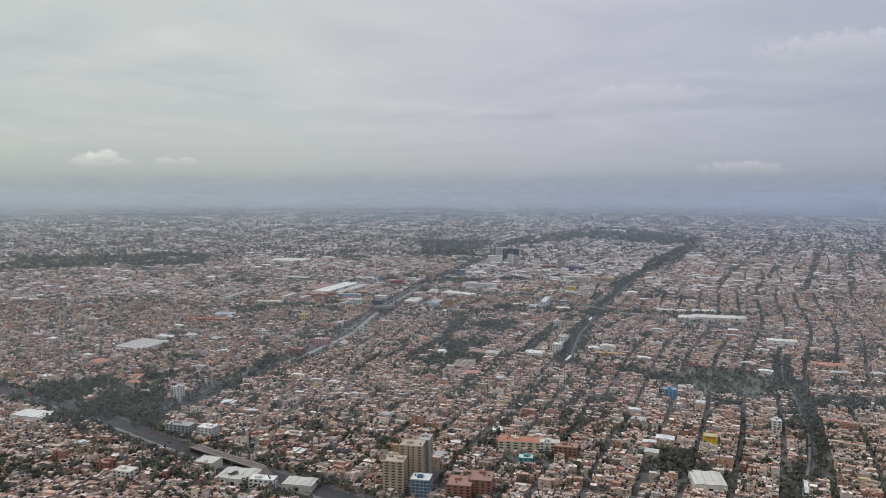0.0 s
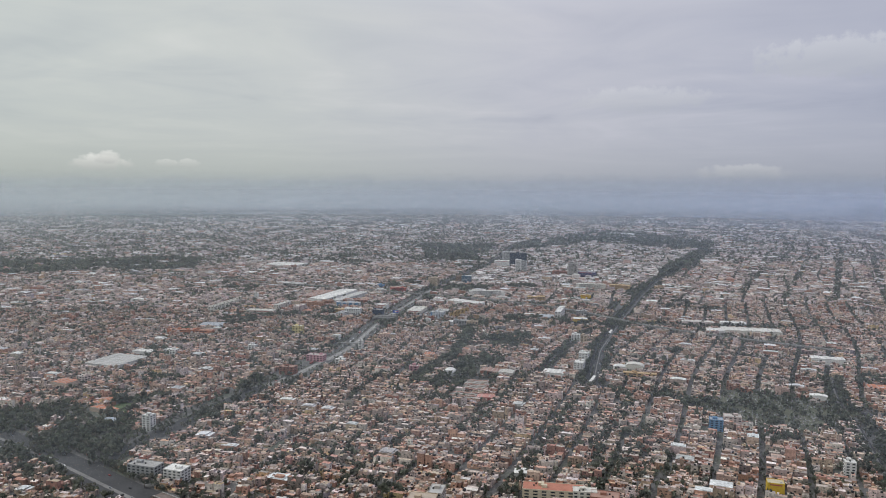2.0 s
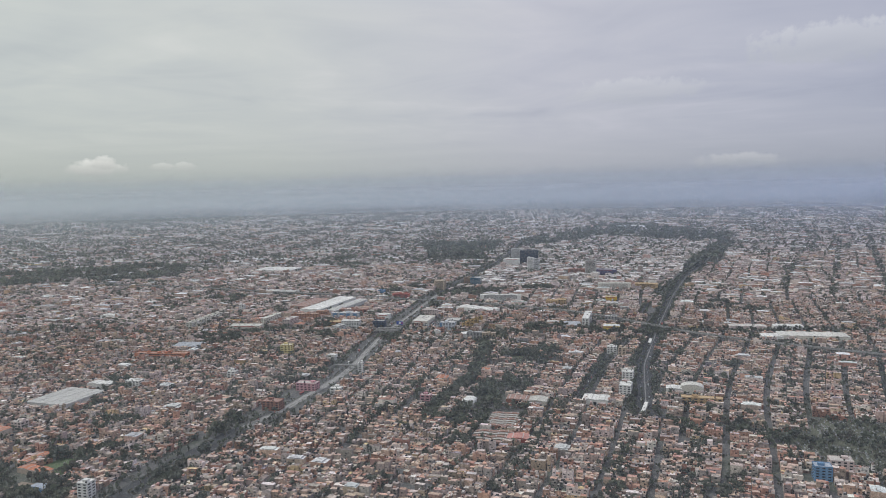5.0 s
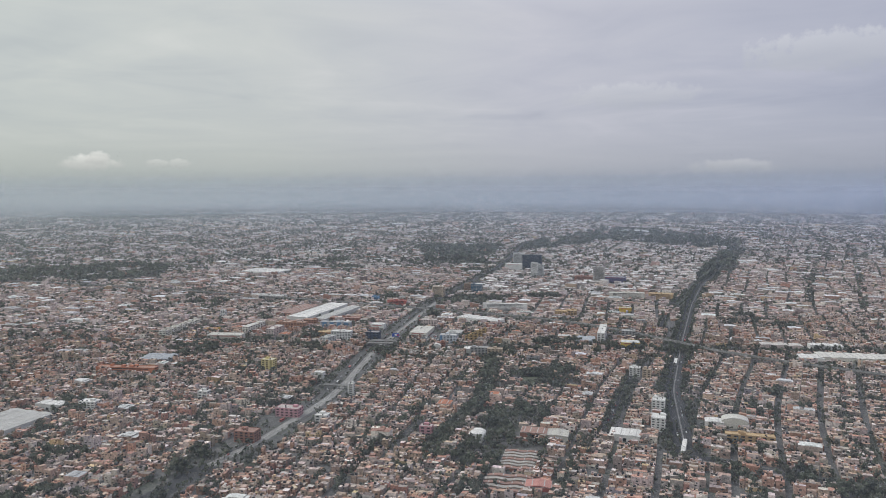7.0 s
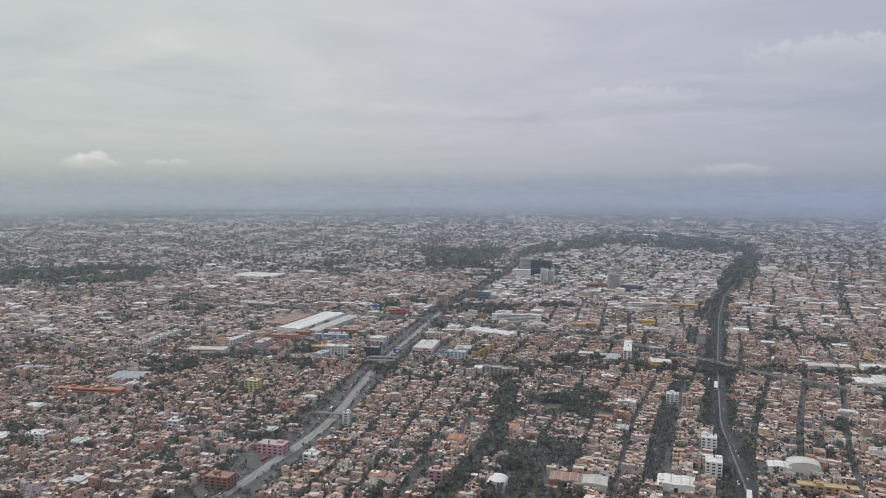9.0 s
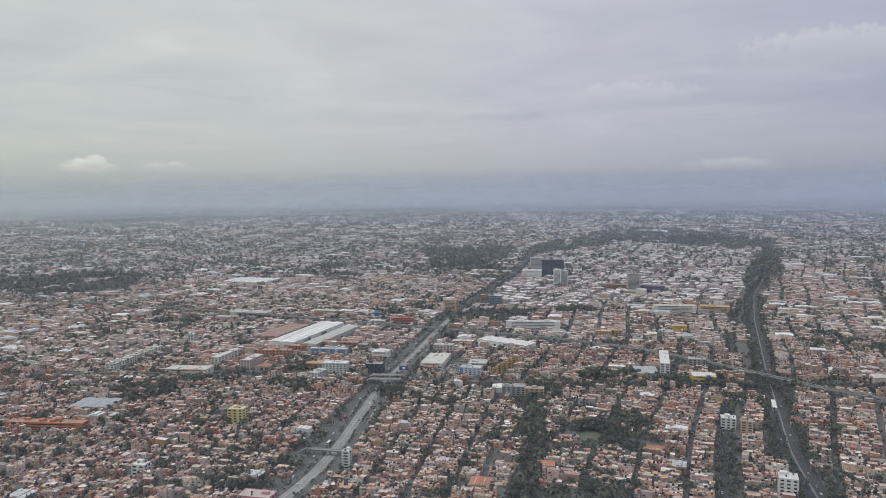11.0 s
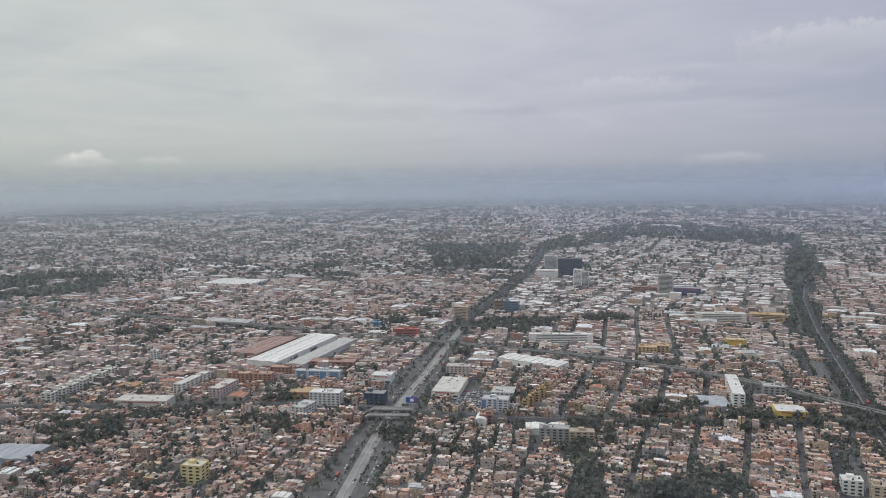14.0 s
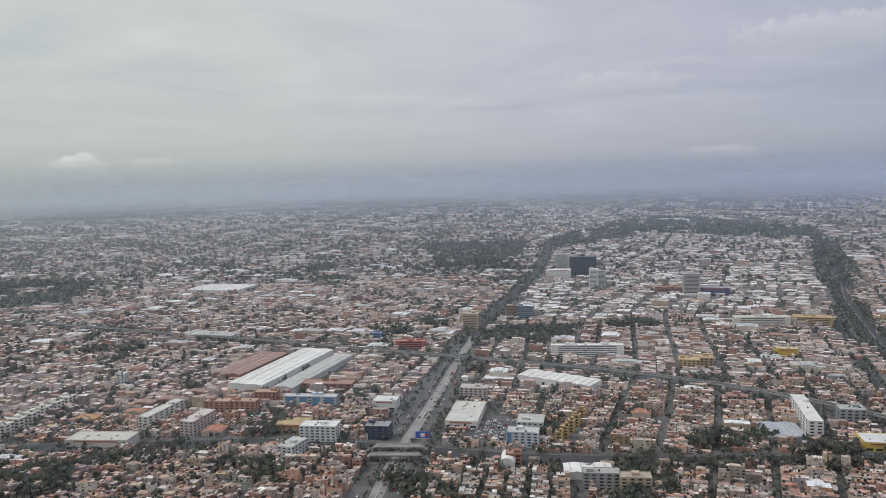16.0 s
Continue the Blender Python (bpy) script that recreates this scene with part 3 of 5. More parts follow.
# ---- cemetery ----
def cemetery():
    """Rows of small pale tombs and crosses on worn grass."""
    heap = Heap()
    px, py = np.array(CEMETERY).T
    gx, gy = np.meshgrid(np.arange(px.min(), px.max(), 2.6), np.arange(py.min(), py.max(), 4.4))
    x, y = gx.ravel() + rng.normal(0, 0.4, gx.size), gy.ravel() + rng.normal(0, 0.5, gx.size)
    ok = inside(CEMETERY, x, y) & (rng.random(len(x)) < 0.42) & (np.abs((x + y * 0.4) % 46 - 23) > 3)
    for road_line, half in ROADS:
        ok &= along(road_line, x, y) > half + 2
    for tx, ty, hw, hd, head in TAKEN:
        ok &= np.hypot(x - tx, y - ty) > max(hw, hd) + 3
    x, y = x[ok], y[ok]
    n = len(x)
    tone = rng.uniform(0.18, 0.48, (n, 1)) * rng.uniform(0.94, 1.04, (n, 3))
    head = np.full(n, 0.42) + rng.normal(0, 0.05, n)
    heap.boxes(boxes(x, y, np.full(n, -0.1), rng.uniform(0.4, 1.0, n), np.full(n, 0.65), np.full(n, 1.25), head), tone, tone * 0.9)
    heap.boxes(boxes(x, y + 1.1, np.full(n, -0.1), rng.uniform(0.9, 2.4, n), np.full(n, 0.5), np.full(n, 0.2), head), tone, tone * 0.9)
    tagged(heap.made("tombs", (MASONRY,)), "rows of small pale stone tombs on worn grass", "tombs", kind="stuff")
    cx, cy = px.mean(), py.mean()
    ang = np.argsort(np.arctan2(py - cy, px - cx))
    ring = np.stack([px[ang], py[ang]], 1)
    m = len(ring)
    v = np.concatenate([np.column_stack([ring, np.full(m, 0.08)]), [[cx, cy, 0.08]]])
    f = np.array([(i, (i + 1) % m, m, m) for i in range(m)])
    grass = material("worn_grass", (0.115, 0.118, 0.085), grain=0.4, grime=0.35, scale=0.05)
    tagged(new("lawn", quads_mesh("lawn", v, f, None, (grass,))), "worn grey-green cemetery grass", "lawn", kind="structure")


# ---- trees ----
TREE_STREETS = [
    [(-229, 1590), (-228, 1775), (-208, 2000)], [(17, 2000), (76, 1951), (143, 1917)], [(24, 1985), (77, 1938), (145, 1906)], [(14, 2012), (72, 1962), (141, 1928)], [(32, 1746), (69, 1723), (108, 1700)],
    [(-37, 1357), (31, 1546), (123, 1728), (200, 1860)], [(156, 826), (296, 1031), (409, 1194)], [(123, 1170), (201, 1320), (290, 1500)],
    [(469, 1190), (686, 1580), (812, 1800)],
    *[[(1150 + 115 * i, 2420 - 72 * i), (1700 + 115 * i, 3250 - 72 * i), (2300 + 115 * i, 4150 - 72 * i)] for i in range(7)], [(284, 1080), (354, 1208), (411, 1310)], [(146, 954), (250, 1170), (370, 1410)]]
GROVES = []


def grove(x, y, radius):
    GROVES.append((x, y, radius))


grove(201, 2108, 14)
grove(223, 2153, 10)
grove(456, 2273, 14)
grove(471, 2247, 14)
grove(327, 2143, 14)
grove(477, 2157, 12)
grove(364, 2040, 16)
grove(374, 2030, 16)
grove(346, 2035, 12)
grove(-122, 2219, 14)
grove(7, 2292, 8)
grove(149, 2411, 14)
grove(165, 2374, 12)
grove(279, 2579, 22)
grove(265, 2631, 18)
grove(307, 2550, 18)
grove(490, 2636, 30)
grove(516, 2619, 20)
grove(268, 1960, 14)
grove(263, 1936, 12)
grove(224, 2286, 7)
grove(-114, 2052, 18)
grove(-89, 2026, 18)
grove(-144, 2065, 14)
grove(-213, 2126, 12)
grove(-237, 2106, 14)
grove(-265, 2103, 16)
grove(-295, 2094, 20)
grove(-330, 2071, 26)
grove(-347, 2060, 26)
grove(-308, 2053, 22)
grove(-393, 2652, 20)
grove(-457, 2645, 18)
grove(-408, 2574, 20)
grove(-240, 2372, 12)
grove(84, 2276, 8)
grove(-140, 3681, 60)
grove(-71, 3404, 50)
grove(394, 3257, 40)
grove(142, 2742, 24)
grove(62, 2682, 24)
grove(-432, 1925, 14)
grove(-437, 1894, 14)
grove(-329, 2021, 22)
grove(-389, 2108, 18)
grove(-310, 2059, 16)
grove(-205, 1546, 14)
grove(-319, 1915, 14)
grove(51, 1988, 8)
grove(-115, 2177, 20)
grove(-287, 1711, 10)
grove(-359, 1829, 12)
grove(-440, 1714, 18)
grove(-428, 1672, 16)
grove(-229, 2094, 14)
grove(564, 1747, 8)
grove(898, 2201, 30)
grove(923, 2143, 30)
grove(895, 2261, 20)
grove(826, 2206, 20)
grove(467, 1993, 20)
grove(539, 1966, 20)
grove(431, 1975, 20)
grove(298, 1785, 18)
grove(411, 2040, 14)
grove(614, 1557, 14)
grove(623, 1640, 14)
grove(556, 1562, 12)
grove(-450, 1176, 26)
grove(-403, 1187, 26)
grove(-347, 1140, 20)
grove(-454, 1122, 20)
grove(-399, 1079, 16)
grove(-535, 1260, 24)
grove(-557, 1230, 20)
grove(-433, 934, 14)
grove(-401, 905, 14)
grove(-371, 911, 14)
grove(-269, 920, 18)
grove(-239, 883, 16)
grove(-362, 1481, 24)
grove(-247, 1271, 18)
grove(-198, 1468, 14)
grove(-139, 1677, 20)
grove(-1, 1217, 10)
grove(-34, 1100, 12)
grove(-81, 1053, 10)
grove(88, 1446, 20)
grove(128, 1397, 20)
grove(102, 1336, 18)
grove(240, 1026, 8)
grove(272, 1023, 8)
grove(293, 931, 9)
grove(149, 964, 8)
grove(22, 975, 10)
grove(-52, 960, 8)
grove(366, 867, 18)
grove(391, 893, 14)
grove(690, 1190, 12)
grove(726, 1095, 26)
grove(770, 1091, 30)
grove(548, 1109, 20)
grove(594, 997, 16)
grove(604, 972, 16)
grove(468, 1328, 16)
grove(464, 1416, 16)
grove(495, 1285, 14)
grove(286, 1776, 26)
grove(333, 1809, 20)
grove(799, 1390, 20)
grove(877, 1384, 30)
grove(-221, 1353, 14)
grove(-204, 1426, 14)
grove(-235, 1311, 14)
grove(-242, 1252, 14)
grove(-339, 1372, 14)
grove(-378, 1333, 30)
grove(-376, 1253, 30)
grove(-410, 1241, 26)
grove(214, 1616, 14)
grove(173, 1548, 14)
grove(288, 1784, 24)
grove(327, 1803, 18)
grove(406, 1326, 12)
grove(400, 1353, 12)


def crown_template(quads, seed, size):
    """Leaf clumps of a crown of unit radius: short quads facing all ways, thicker at the outside."""
    r = np.random.default_rng(seed)
    lobes = r.normal(0, 0.42, (5, 3)) * (1, 1, 0.5) + (0, 0, 0.1)
    out = np.zeros((quads, 4, 3))
    for i in range(quads):
        d = r.normal(size=3)
        d /= np.linalg.norm(d)
        p = lobes[r.integers(5)] + d * r.uniform(0.35, 0.6) * (1, 1, 0.75)
        nrm = d + r.normal(0, 0.5, 3)
        nrm /= np.linalg.norm(nrm)
        e1 = np.cross(nrm, r.normal(size=3))
        e1 /= np.linalg.norm(e1)
        e2 = np.cross(nrm, e1)
        for j, (sa, sb) in enumerate(((-1, -1), (1, -0.8), (0.9, 1), (-0.8, 0.9))):
            out[i, j] = p + (e1 * sa + e2 * sb) * size * r.uniform(0.7, 1.2)
    return out


CROWNS = [crown_template(60, 10 + i, 0.20) for i in range(5)]
MID_CROWNS = [crown_template(18, 20 + i, 0.34) for i in range(6)]
THIN_CROWNS = [crown_template(8, 30 + i, 0.52) for i in range(6)]
GREENS = 0.86 * np.array([(0.082, 0.088, 0.072), (0.090, 0.098, 0.074), (0.078, 0.084, 0.074), (0.100, 0.105, 0.080), (0.094, 0.090, 0.076)])


def plant(heap, x, y, radius, fine):
    kinds = MID_CROWNS if fine else THIN_CROWNS
    pickd = rng.integers(0, len(kinds), len(x))
    for k, tpl in enumerate(kinds):
        m = pickd == k
        n = int(m.sum())
        if n == 0:
            continue
        turn = rng.uniform(0, 6.28, n)
        c, s = np.cos(turn)[:, None, None], np.sin(turn)[:, None, None]
        r = radius[m][:, None, None]
        pts = np.empty((n, len(tpl), 4, 3))
        pts[..., 0] = x[m][:, None, None] + r * (tpl[None, ..., 0] * c - tpl[None, ..., 1] * s)
        pts[..., 1] = y[m][:, None, None] + r * (tpl[None, ..., 0] * s + tpl[None, ..., 1] * c)
        tall = rng.uniform(0.85, 1.25, n)[:, None, None]
        pts[..., 2] = r * 1.25 * tall + r * tpl[None, ..., 2] * tall
        pts[..., 2] = np.maximum(pts[..., 2], 0.3)
        tone = GREENS[rng.integers(0, len(GREENS), n)] * rng.uniform(0.75, 1.2, (n, 1))
        tones = tone[:, None, :] * rng.uniform(0.75, 1.25, (n, len(tpl), 1))
        heap.add(pts, np.arange(n * len(tpl) * 4).reshape(-1, 4), tones)
        if fine:
            heap_t = boxes(x[m], y[m], np.full(n, -0.1), radius[m] * 1.1, np.full(n, 0.28), np.full(n, 0.28), turn, 0.6)
            heap.boxes(heap_t, np.repeat(np.array([[0.09, 0.07, 0.05]]), n, 0), np.repeat(np.array([[0.09, 0.07, 0.05]]), n, 0))


def row_of_trees(line, offset, gap, jitter=2.0, keep=0.85):
    p = smooth_line(line, gap)
    d = np.gradient(p, axis=0)
    d /= np.hypot(*d.T)[:, None]
    q = p + np.stack([d[:, 1], -d[:, 0]], 1) * offset + rng.normal(0, jitter, p.shape)
    q = q[rng.random(len(q)) < keep]
    return q[seen_from_above(q[:, 0], q[:, 1])]


def single_trees(places):
    """The boulevard's trees, each on its own: trunk with limbs, and a crown of leaf clumps."""
    if not TREE_PARTS:
        r = np.random.default_rng(4)
        for k, tpl in enumerate(CROWNS):
            tone = GREENS[k] * r.uniform(0.8, 1.2, (len(tpl), 1))
            v = tpl.copy()
            v[..., 2] = v[..., 2] * 1.1 + 1.3
            crown = quads_mesh("crown", v.reshape(-1, 3) * 4.6, np.arange(len(tpl) * 4).reshape(-1, 4), tone, (FOLIAGE,))
            sticks = [boxes(np.zeros(1), np.zeros(1), np.array([-0.2]), np.array([4.4]), np.array([0.32]), np.array([0.32]), np.zeros(1), 0.6)[0]]
            for j in range(4):
                limb = sticks[0] * (0.5, 0.5, 0.55) + (0, 0, 3.6)
                limb[4:, :2] += 1.5 * np.array([math.cos(j * 1.6 + k), math.sin(j * 1.6 + k)])
                sticks.append(limb)
            trunk = quads_mesh("trunk", np.concatenate(sticks), np.concatenate([BOX_FACES + 8 * j for j in range(5)]), None, (BARK,))
            TREE_PARTS.append((trunk, crown))
    for x, y in places:
        k = int(rng.integers(0, 5))
        ob = new("tree")
        ob.matrix_world = Matrix.Translation((x * K, y * K, 0)) @ Matrix.Rotation(rng.uniform(0, 6.28), 4, "Z") @ Matrix.Scale(rng.uniform(0.8, 1.3), 4)
        tagged(ob, "broadleaf street tree with a dense dark crown", "tree", "trees along the boulevard")
        for name, me in zip(("trunk", "crown"), TREE_PARTS[k]):
            part(name, me, None, ob)


TREE_PARTS = []


def all_trees():
    near, far = Heap(), Heap()
    spots, sizes = [], []

    def put(q, lo, hi):
        spots.append(q), sizes.append(rng.uniform(lo, hi, len(q)))

    for off in (-25, 25, 29):
        put(row_of_trees(AVENUE, off, 8, 1.8, 0.5), 2.4, 4.2)
    for off in (-13, 13, -2):
        put(row_of_trees(AVENUE_SOUTH, off, 9, 1.5, 0.6), 2.6, 4.6)
    for off in (-13, 13, -17, 17):
        put(row_of_trees(AVENUE_FAR, off, 13, 3.0, 0.45), 2.8, 4.8)
    put(row_of_trees(AVENUE, -9.5, 7, 0.6, 0.6), 1.4, 2.4)
    put(row_of_trees(AVENUE, 9.5, 7, 0.6, 0.5), 1.4, 2.3)
    for off in (-14, 15, -18, 19):
        put(row_of_trees(TREE_AVENUE, off, 7, 1.3, 0.8), 2.6, 4.6)
    put(row_of_trees(TREE_AVENUE, -3.5, 9, 0.6, 0.6), 1.8, 3)
    for off, share in ((-13, 0.45), (13, 0.95), (20, 0.9), (27, 0.6)):
        t = row_of_trees(CROSS_STREET, off, 7, 2.0, share)
        own = (t[:, 0] > 275) & (t[:, 0] < 560) & (abs(off) == 13)
        single_trees(t[own])
        put(t[(t[:, 0] > 275) & ~own], 3.0, 5.6)
        t = t[t[:, 0] <= 275]
        put(t[rng.random(len(t)) < 0.3], 2.5, 4.5)
    for line in TREE_STREETS:
        for off in (-5, 5):
            put(row_of_trees(line, off, 7, 2.0, 0.85), 3, 5.5)
    for px, py, pr in GROVES:
        m = int(pr * pr / 11)
        rad, ang = pr * 1.25 * np.sqrt(rng.random(m)), rng.uniform(0, 6.28, m)
        t = np.stack([px + rad * np.cos(ang), py + rad * np.sin(ang)], 1)
        for line, half in ROADS:
            t = t[along(line, t[:, 0], t[:, 1]) > half * 0.6]
        for tx, ty, hw, hd, head in TAKEN:
            t = t[np.hypot(t[:, 0] - tx, t[:, 1] - ty) > max(hw, hd) * 0.8]
        put(t, 3.5, 6.5)
    for off in (-24, 25, -29, 30):
        put(row_of_trees(SOUTH_ROAD, off, 9, 3, 0.6), 3, 6)
    for off in (-8, 8, 13, -12):
        put(row_of_trees(RAIL_ROAD, off, 7, 2.0, 0.75), 3, 5.5)
    for off in (-8, 8, -4, 4):
        put(row_of_trees(STREET_A, off, 7, 1.5, 0.95), 4, 6.5)
    for off in (-7, 7):
        put(row_of_trees(STREET_B, off, 8, 1.5, 0.8), 2.6, 4.4)
    for off in (-11, 11):
        put(row_of_trees(STREET_C, off, 8, 2, 0.55), 3, 5)
    for off in (-15, 14, -22):
        put(row_of_trees(VIADUCT, off, 9, 3, 0.42), 2.5, 5)
    for i, poly in enumerate(PARKS):
        px, py = np.array(poly).T
        step = 8.0 if py.mean() < 3000 else 16.0 if py.mean() < 6000 else 26.0
        gx, gy = np.meshgrid(np.arange(px.min(), px.max(), step), np.arange(py.min(), py.max(), step))
        q = np.stack([gx.ravel(), gy.ravel()], 1) + rng.normal(0, step * 0.3, (gx.size, 2))
        ok = inside(poly, q[:, 0], q[:, 1]) & (fields(q[:, 0], q[:, 1], 190, 5) > (0.34 if step == 8.0 else 0.42)) & (rng.random(len(q)) < (0.36 if i in SPARSE else 0.68))
        q = q[ok]
        for tx, ty, hw, hd, head in TAKEN:
            q = q[np.hypot(q[:, 0] - tx, q[:, 1] - ty) > max(hw, hd) + 3]
        put(q, *((2.8, 5.8) if step == 8.0 else (6, 11)))
    # cypresses and broadleaf trees between the tombs
    q = np.stack([rng.uniform(480, 735, 380), rng.uniform(1130, 1356, 380)], 1)
    put(q[inside(CEMETERY, q[:, 0], q[:, 1]) & (fields(q[:, 0], q[:, 1], 120, 9) > 0.42)], 2.4, 5.0)
    # trees along the streets of the grid
    for z, (deg, width, period, length) in enumerate(ZONES):
        for ylo, yhi, wider, gap, share, lo, hi in ((650, 2250, 1.0, 8.5, 0.62, 2.2, 4.6), (2250, 3400, 1.0825, 11.0, 0.55, 2.4, 4.8), (3400, 5400, 1.385, 24.0, 0.6, 4.0, 7.5)):
            a, span = math.radians(deg), period * wider
            nu, nv = int(7000 / span), int(7500 / gap)
            u, v = np.meshgrid(np.arange(-nu, nu) * span, np.arange(0, nv) * gap)
            lush = np.repeat(rng.random((1, 2 * nu)) ** 1.6, nv, 0).ravel()
            side = np.where(rng.random(u.size) < 0.5, -3.0, 3.0)
            u, v = u.ravel() + side + rng.normal(0, 0.7, u.size), v.ravel() + rng.normal(0, 2.5, u.size)
            x, y = warp(u * math.cos(a) + v * math.sin(a), -u * math.sin(a) + v * math.cos(a))
            ok = (y > ylo) & (y < yhi) & (rng.random(len(x)) < share * (0.25 + lush)) & seen_from_above(x, y)
            x, y = x[ok], y[ok]
            ok = (zone_of(x, y) == z) & free_of(x, y, 0.0)
            put(np.stack([x, y], 1)[ok], lo, hi)
    # trees in yards, in drifts
    for n, ylo, yhi, lo, hi in ((14000, 650, 2300, 1.9, 4.8), (12000, 2300, 3600, 2.3, 4.8), (15000, 3400, 6000, 3.5, 7.5), (14000, 6000, 11000, 7, 12)):
        x, y = rng.uniform(-0.65 * yhi, 0.95 * yhi, n * 3), rng.uniform(ylo, yhi, n * 3)
        dens = np.clip((fields(x, y, 420, 3) - 0.32) * 2.6, 0.12, 1) * np.where((x < -140) & (y < 2700), 1.7, 1.0)
        ok = seen_from_above(x, y) & (rng.random(len(x)) < dens) & (np.where(zone_of(x, y) == 3, 0.5, 1.0) > rng.random(len(x)))
        for line, half in ROADS:
            ok &= along(line, x, y) > half
        for tx, ty, hw, hd, head in TAKEN:
            ok &= np.hypot(x - tx, y - ty) > max(hw, hd) + 3
        q = np.stack([x, y], 1)[ok]
        put(q[:n], lo, hi)
    q, r = np.concatenate(spots), np.concatenate(sizes)
    k = q[:, 1] < 2250
    plant(near, q[k, 0], q[k, 1], r[k], True)
    plant(far, q[~k, 0], q[~k, 1], r[~k], False)
    tagged(near.made("city_trees", (FOLIAGE,)), "dark green broadleaf trees along streets and in yards", "trees", kind="stuff")
    tagged(far.made("distant_trees", (FOLIAGE,)), "hazy dark green distant trees and parks", "trees", kind="stuff")


# ---- haze ----
def haze_material(density, low, high):
    """Thin veil of haze: mostly clear, scattering light both ways, thickening with height over the ground and thinning out aloft."""
    m = bpy.data.materials.new("haze")
    m.use_nodes = True
    nt = m.node_tree
    nt.nodes.clear()
    sep = nt.nodes.new("ShaderNodeSeparateXYZ")
    nt.links.new(nt.nodes.new("ShaderNodeNewGeometry").outputs["Position"], sep.inputs[0])
    grow = nt.nodes.new("ShaderNodeMapRange")
    grow.interpolation_type = "SMOOTHSTEP"
    nt.links.new(sep.outputs[2], grow.inputs[0])
    grow.inputs[1].default_value, grow.inputs[2].default_value = 0.0, low * K
    fall = nt.nodes.new("ShaderNodeMapRange")
    fall.interpolation_type = "SMOOTHSTEP"
    nt.links.new(sep.outputs[2], fall.inputs[0])
    fall.inputs[1].default_value, fall.inputs[2].default_value = min(140, high * 0.6) * K, high * K
    fall.inputs[3].default_value, fall.inputs[4].default_value = 1.0, 0.0
    fac = maths(nt, "MULTIPLY", maths(nt, "MULTIPLY", grow.outputs[0], fall.outputs[0]), density)
    clear = nt.nodes.new("ShaderNodeBsdfTransparent")
    front = nt.nodes.new("ShaderNodeBsdfDiffuse")
    through_it = nt.nodes.new("ShaderNodeBsdfTranslucent")
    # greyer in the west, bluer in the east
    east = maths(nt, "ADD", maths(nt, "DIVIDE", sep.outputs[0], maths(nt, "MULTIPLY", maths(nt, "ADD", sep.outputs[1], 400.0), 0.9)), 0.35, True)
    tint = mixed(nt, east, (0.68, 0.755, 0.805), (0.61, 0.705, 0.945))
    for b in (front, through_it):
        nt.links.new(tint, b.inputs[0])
    both, veil = nt.nodes.new("ShaderNodeMixShader"), nt.nodes.new("ShaderNodeMixShader")
    nt.links.new(front.outputs[0], both.inputs[1]), nt.links.new(through_it.outputs[0], both.inputs[2])
    nt.links.new(fac, veil.inputs[0])
    nt.links.new(clear.outputs[0], veil.inputs[1]), nt.links.new(both.outputs[0], veil.inputs[2])
    out = nt.nodes.new("ShaderNodeOutputMaterial")
    nt.links.new(veil.outputs[0], out.inputs[0])
    return m


def haze_bank(distance, density, low, high):
    """A curtain of haze bent round the line of flight."""
    n = 49
    a = np.radians(np.linspace(-62, 74, n))
    top = high * 1.02
    v = np.zeros((n, 2, 3))
    v[:, :, 0], v[:, :, 1] = (distance * np.sin(a))[:, None], (650 + (distance - 650) * np.cos(a))[:, None]
    v[:, 1, 2] = top
    i = np.arange(n - 1)[:, None] * 2
    f = np.concatenate([i, i + 2, i + 3, i + 1], 1)
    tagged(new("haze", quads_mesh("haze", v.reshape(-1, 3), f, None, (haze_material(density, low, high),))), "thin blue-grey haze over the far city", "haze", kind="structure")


# tinted see-through sheets added as haze; the near ones also lift dark tones
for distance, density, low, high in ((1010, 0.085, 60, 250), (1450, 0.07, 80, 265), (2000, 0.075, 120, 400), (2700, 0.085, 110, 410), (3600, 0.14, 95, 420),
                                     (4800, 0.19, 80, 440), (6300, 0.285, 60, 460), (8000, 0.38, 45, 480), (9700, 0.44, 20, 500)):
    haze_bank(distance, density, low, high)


# ---- buildings placed one by one ----
def quad_box(x0, x1, y0, y1, z0, z1, bottom=False):
    v = np.array([(x0, y0, z0), (x1, y0, z0), (x1, y1, z0), (x0, y1, z0), (x0, y0, z1), (x1, y0, z1), (x1, y1, z1), (x0, y1, z1)], float)
    f = BOX_FACES if not bottom else np.concatenate([BOX_FACES, [(3, 2, 1, 0)]])
    return v, f


def joined(pieces):
    vs, fs, n = [], [], 0
    for v, f in pieces:
        vs.append(v), fs.append(np.asarray(f) + n)
        n += len(v)
    return np.concatenate(vs), np.concatenate(fs)


def part(name, shape, mat, parent, label="", at=None, turn=0.0):
    """One mesh under a thing; shape: points and quads, or a mesh already made."""
    me = shape if isinstance(shape, bpy.types.Mesh) else quads_mesh(name, shape[0], shape[1], None, (mat,))
    ob = new(name, me)
    ob.parent = parent
    if at is not None:
        ob.location = Vector(at) * K
        ob.rotation_euler = (0, 0, turn)
    if label:
        ob["label"] = label
    return ob


def thing(name, x, y, deg, label, category, group="", z=0.0):
    ob = new(name)
    ob.matrix_world = pose(x * K, y * K, z * K, 0, 0, -deg)
    ob.empty_display_size = 1
    return tagged(ob, label, category, group)


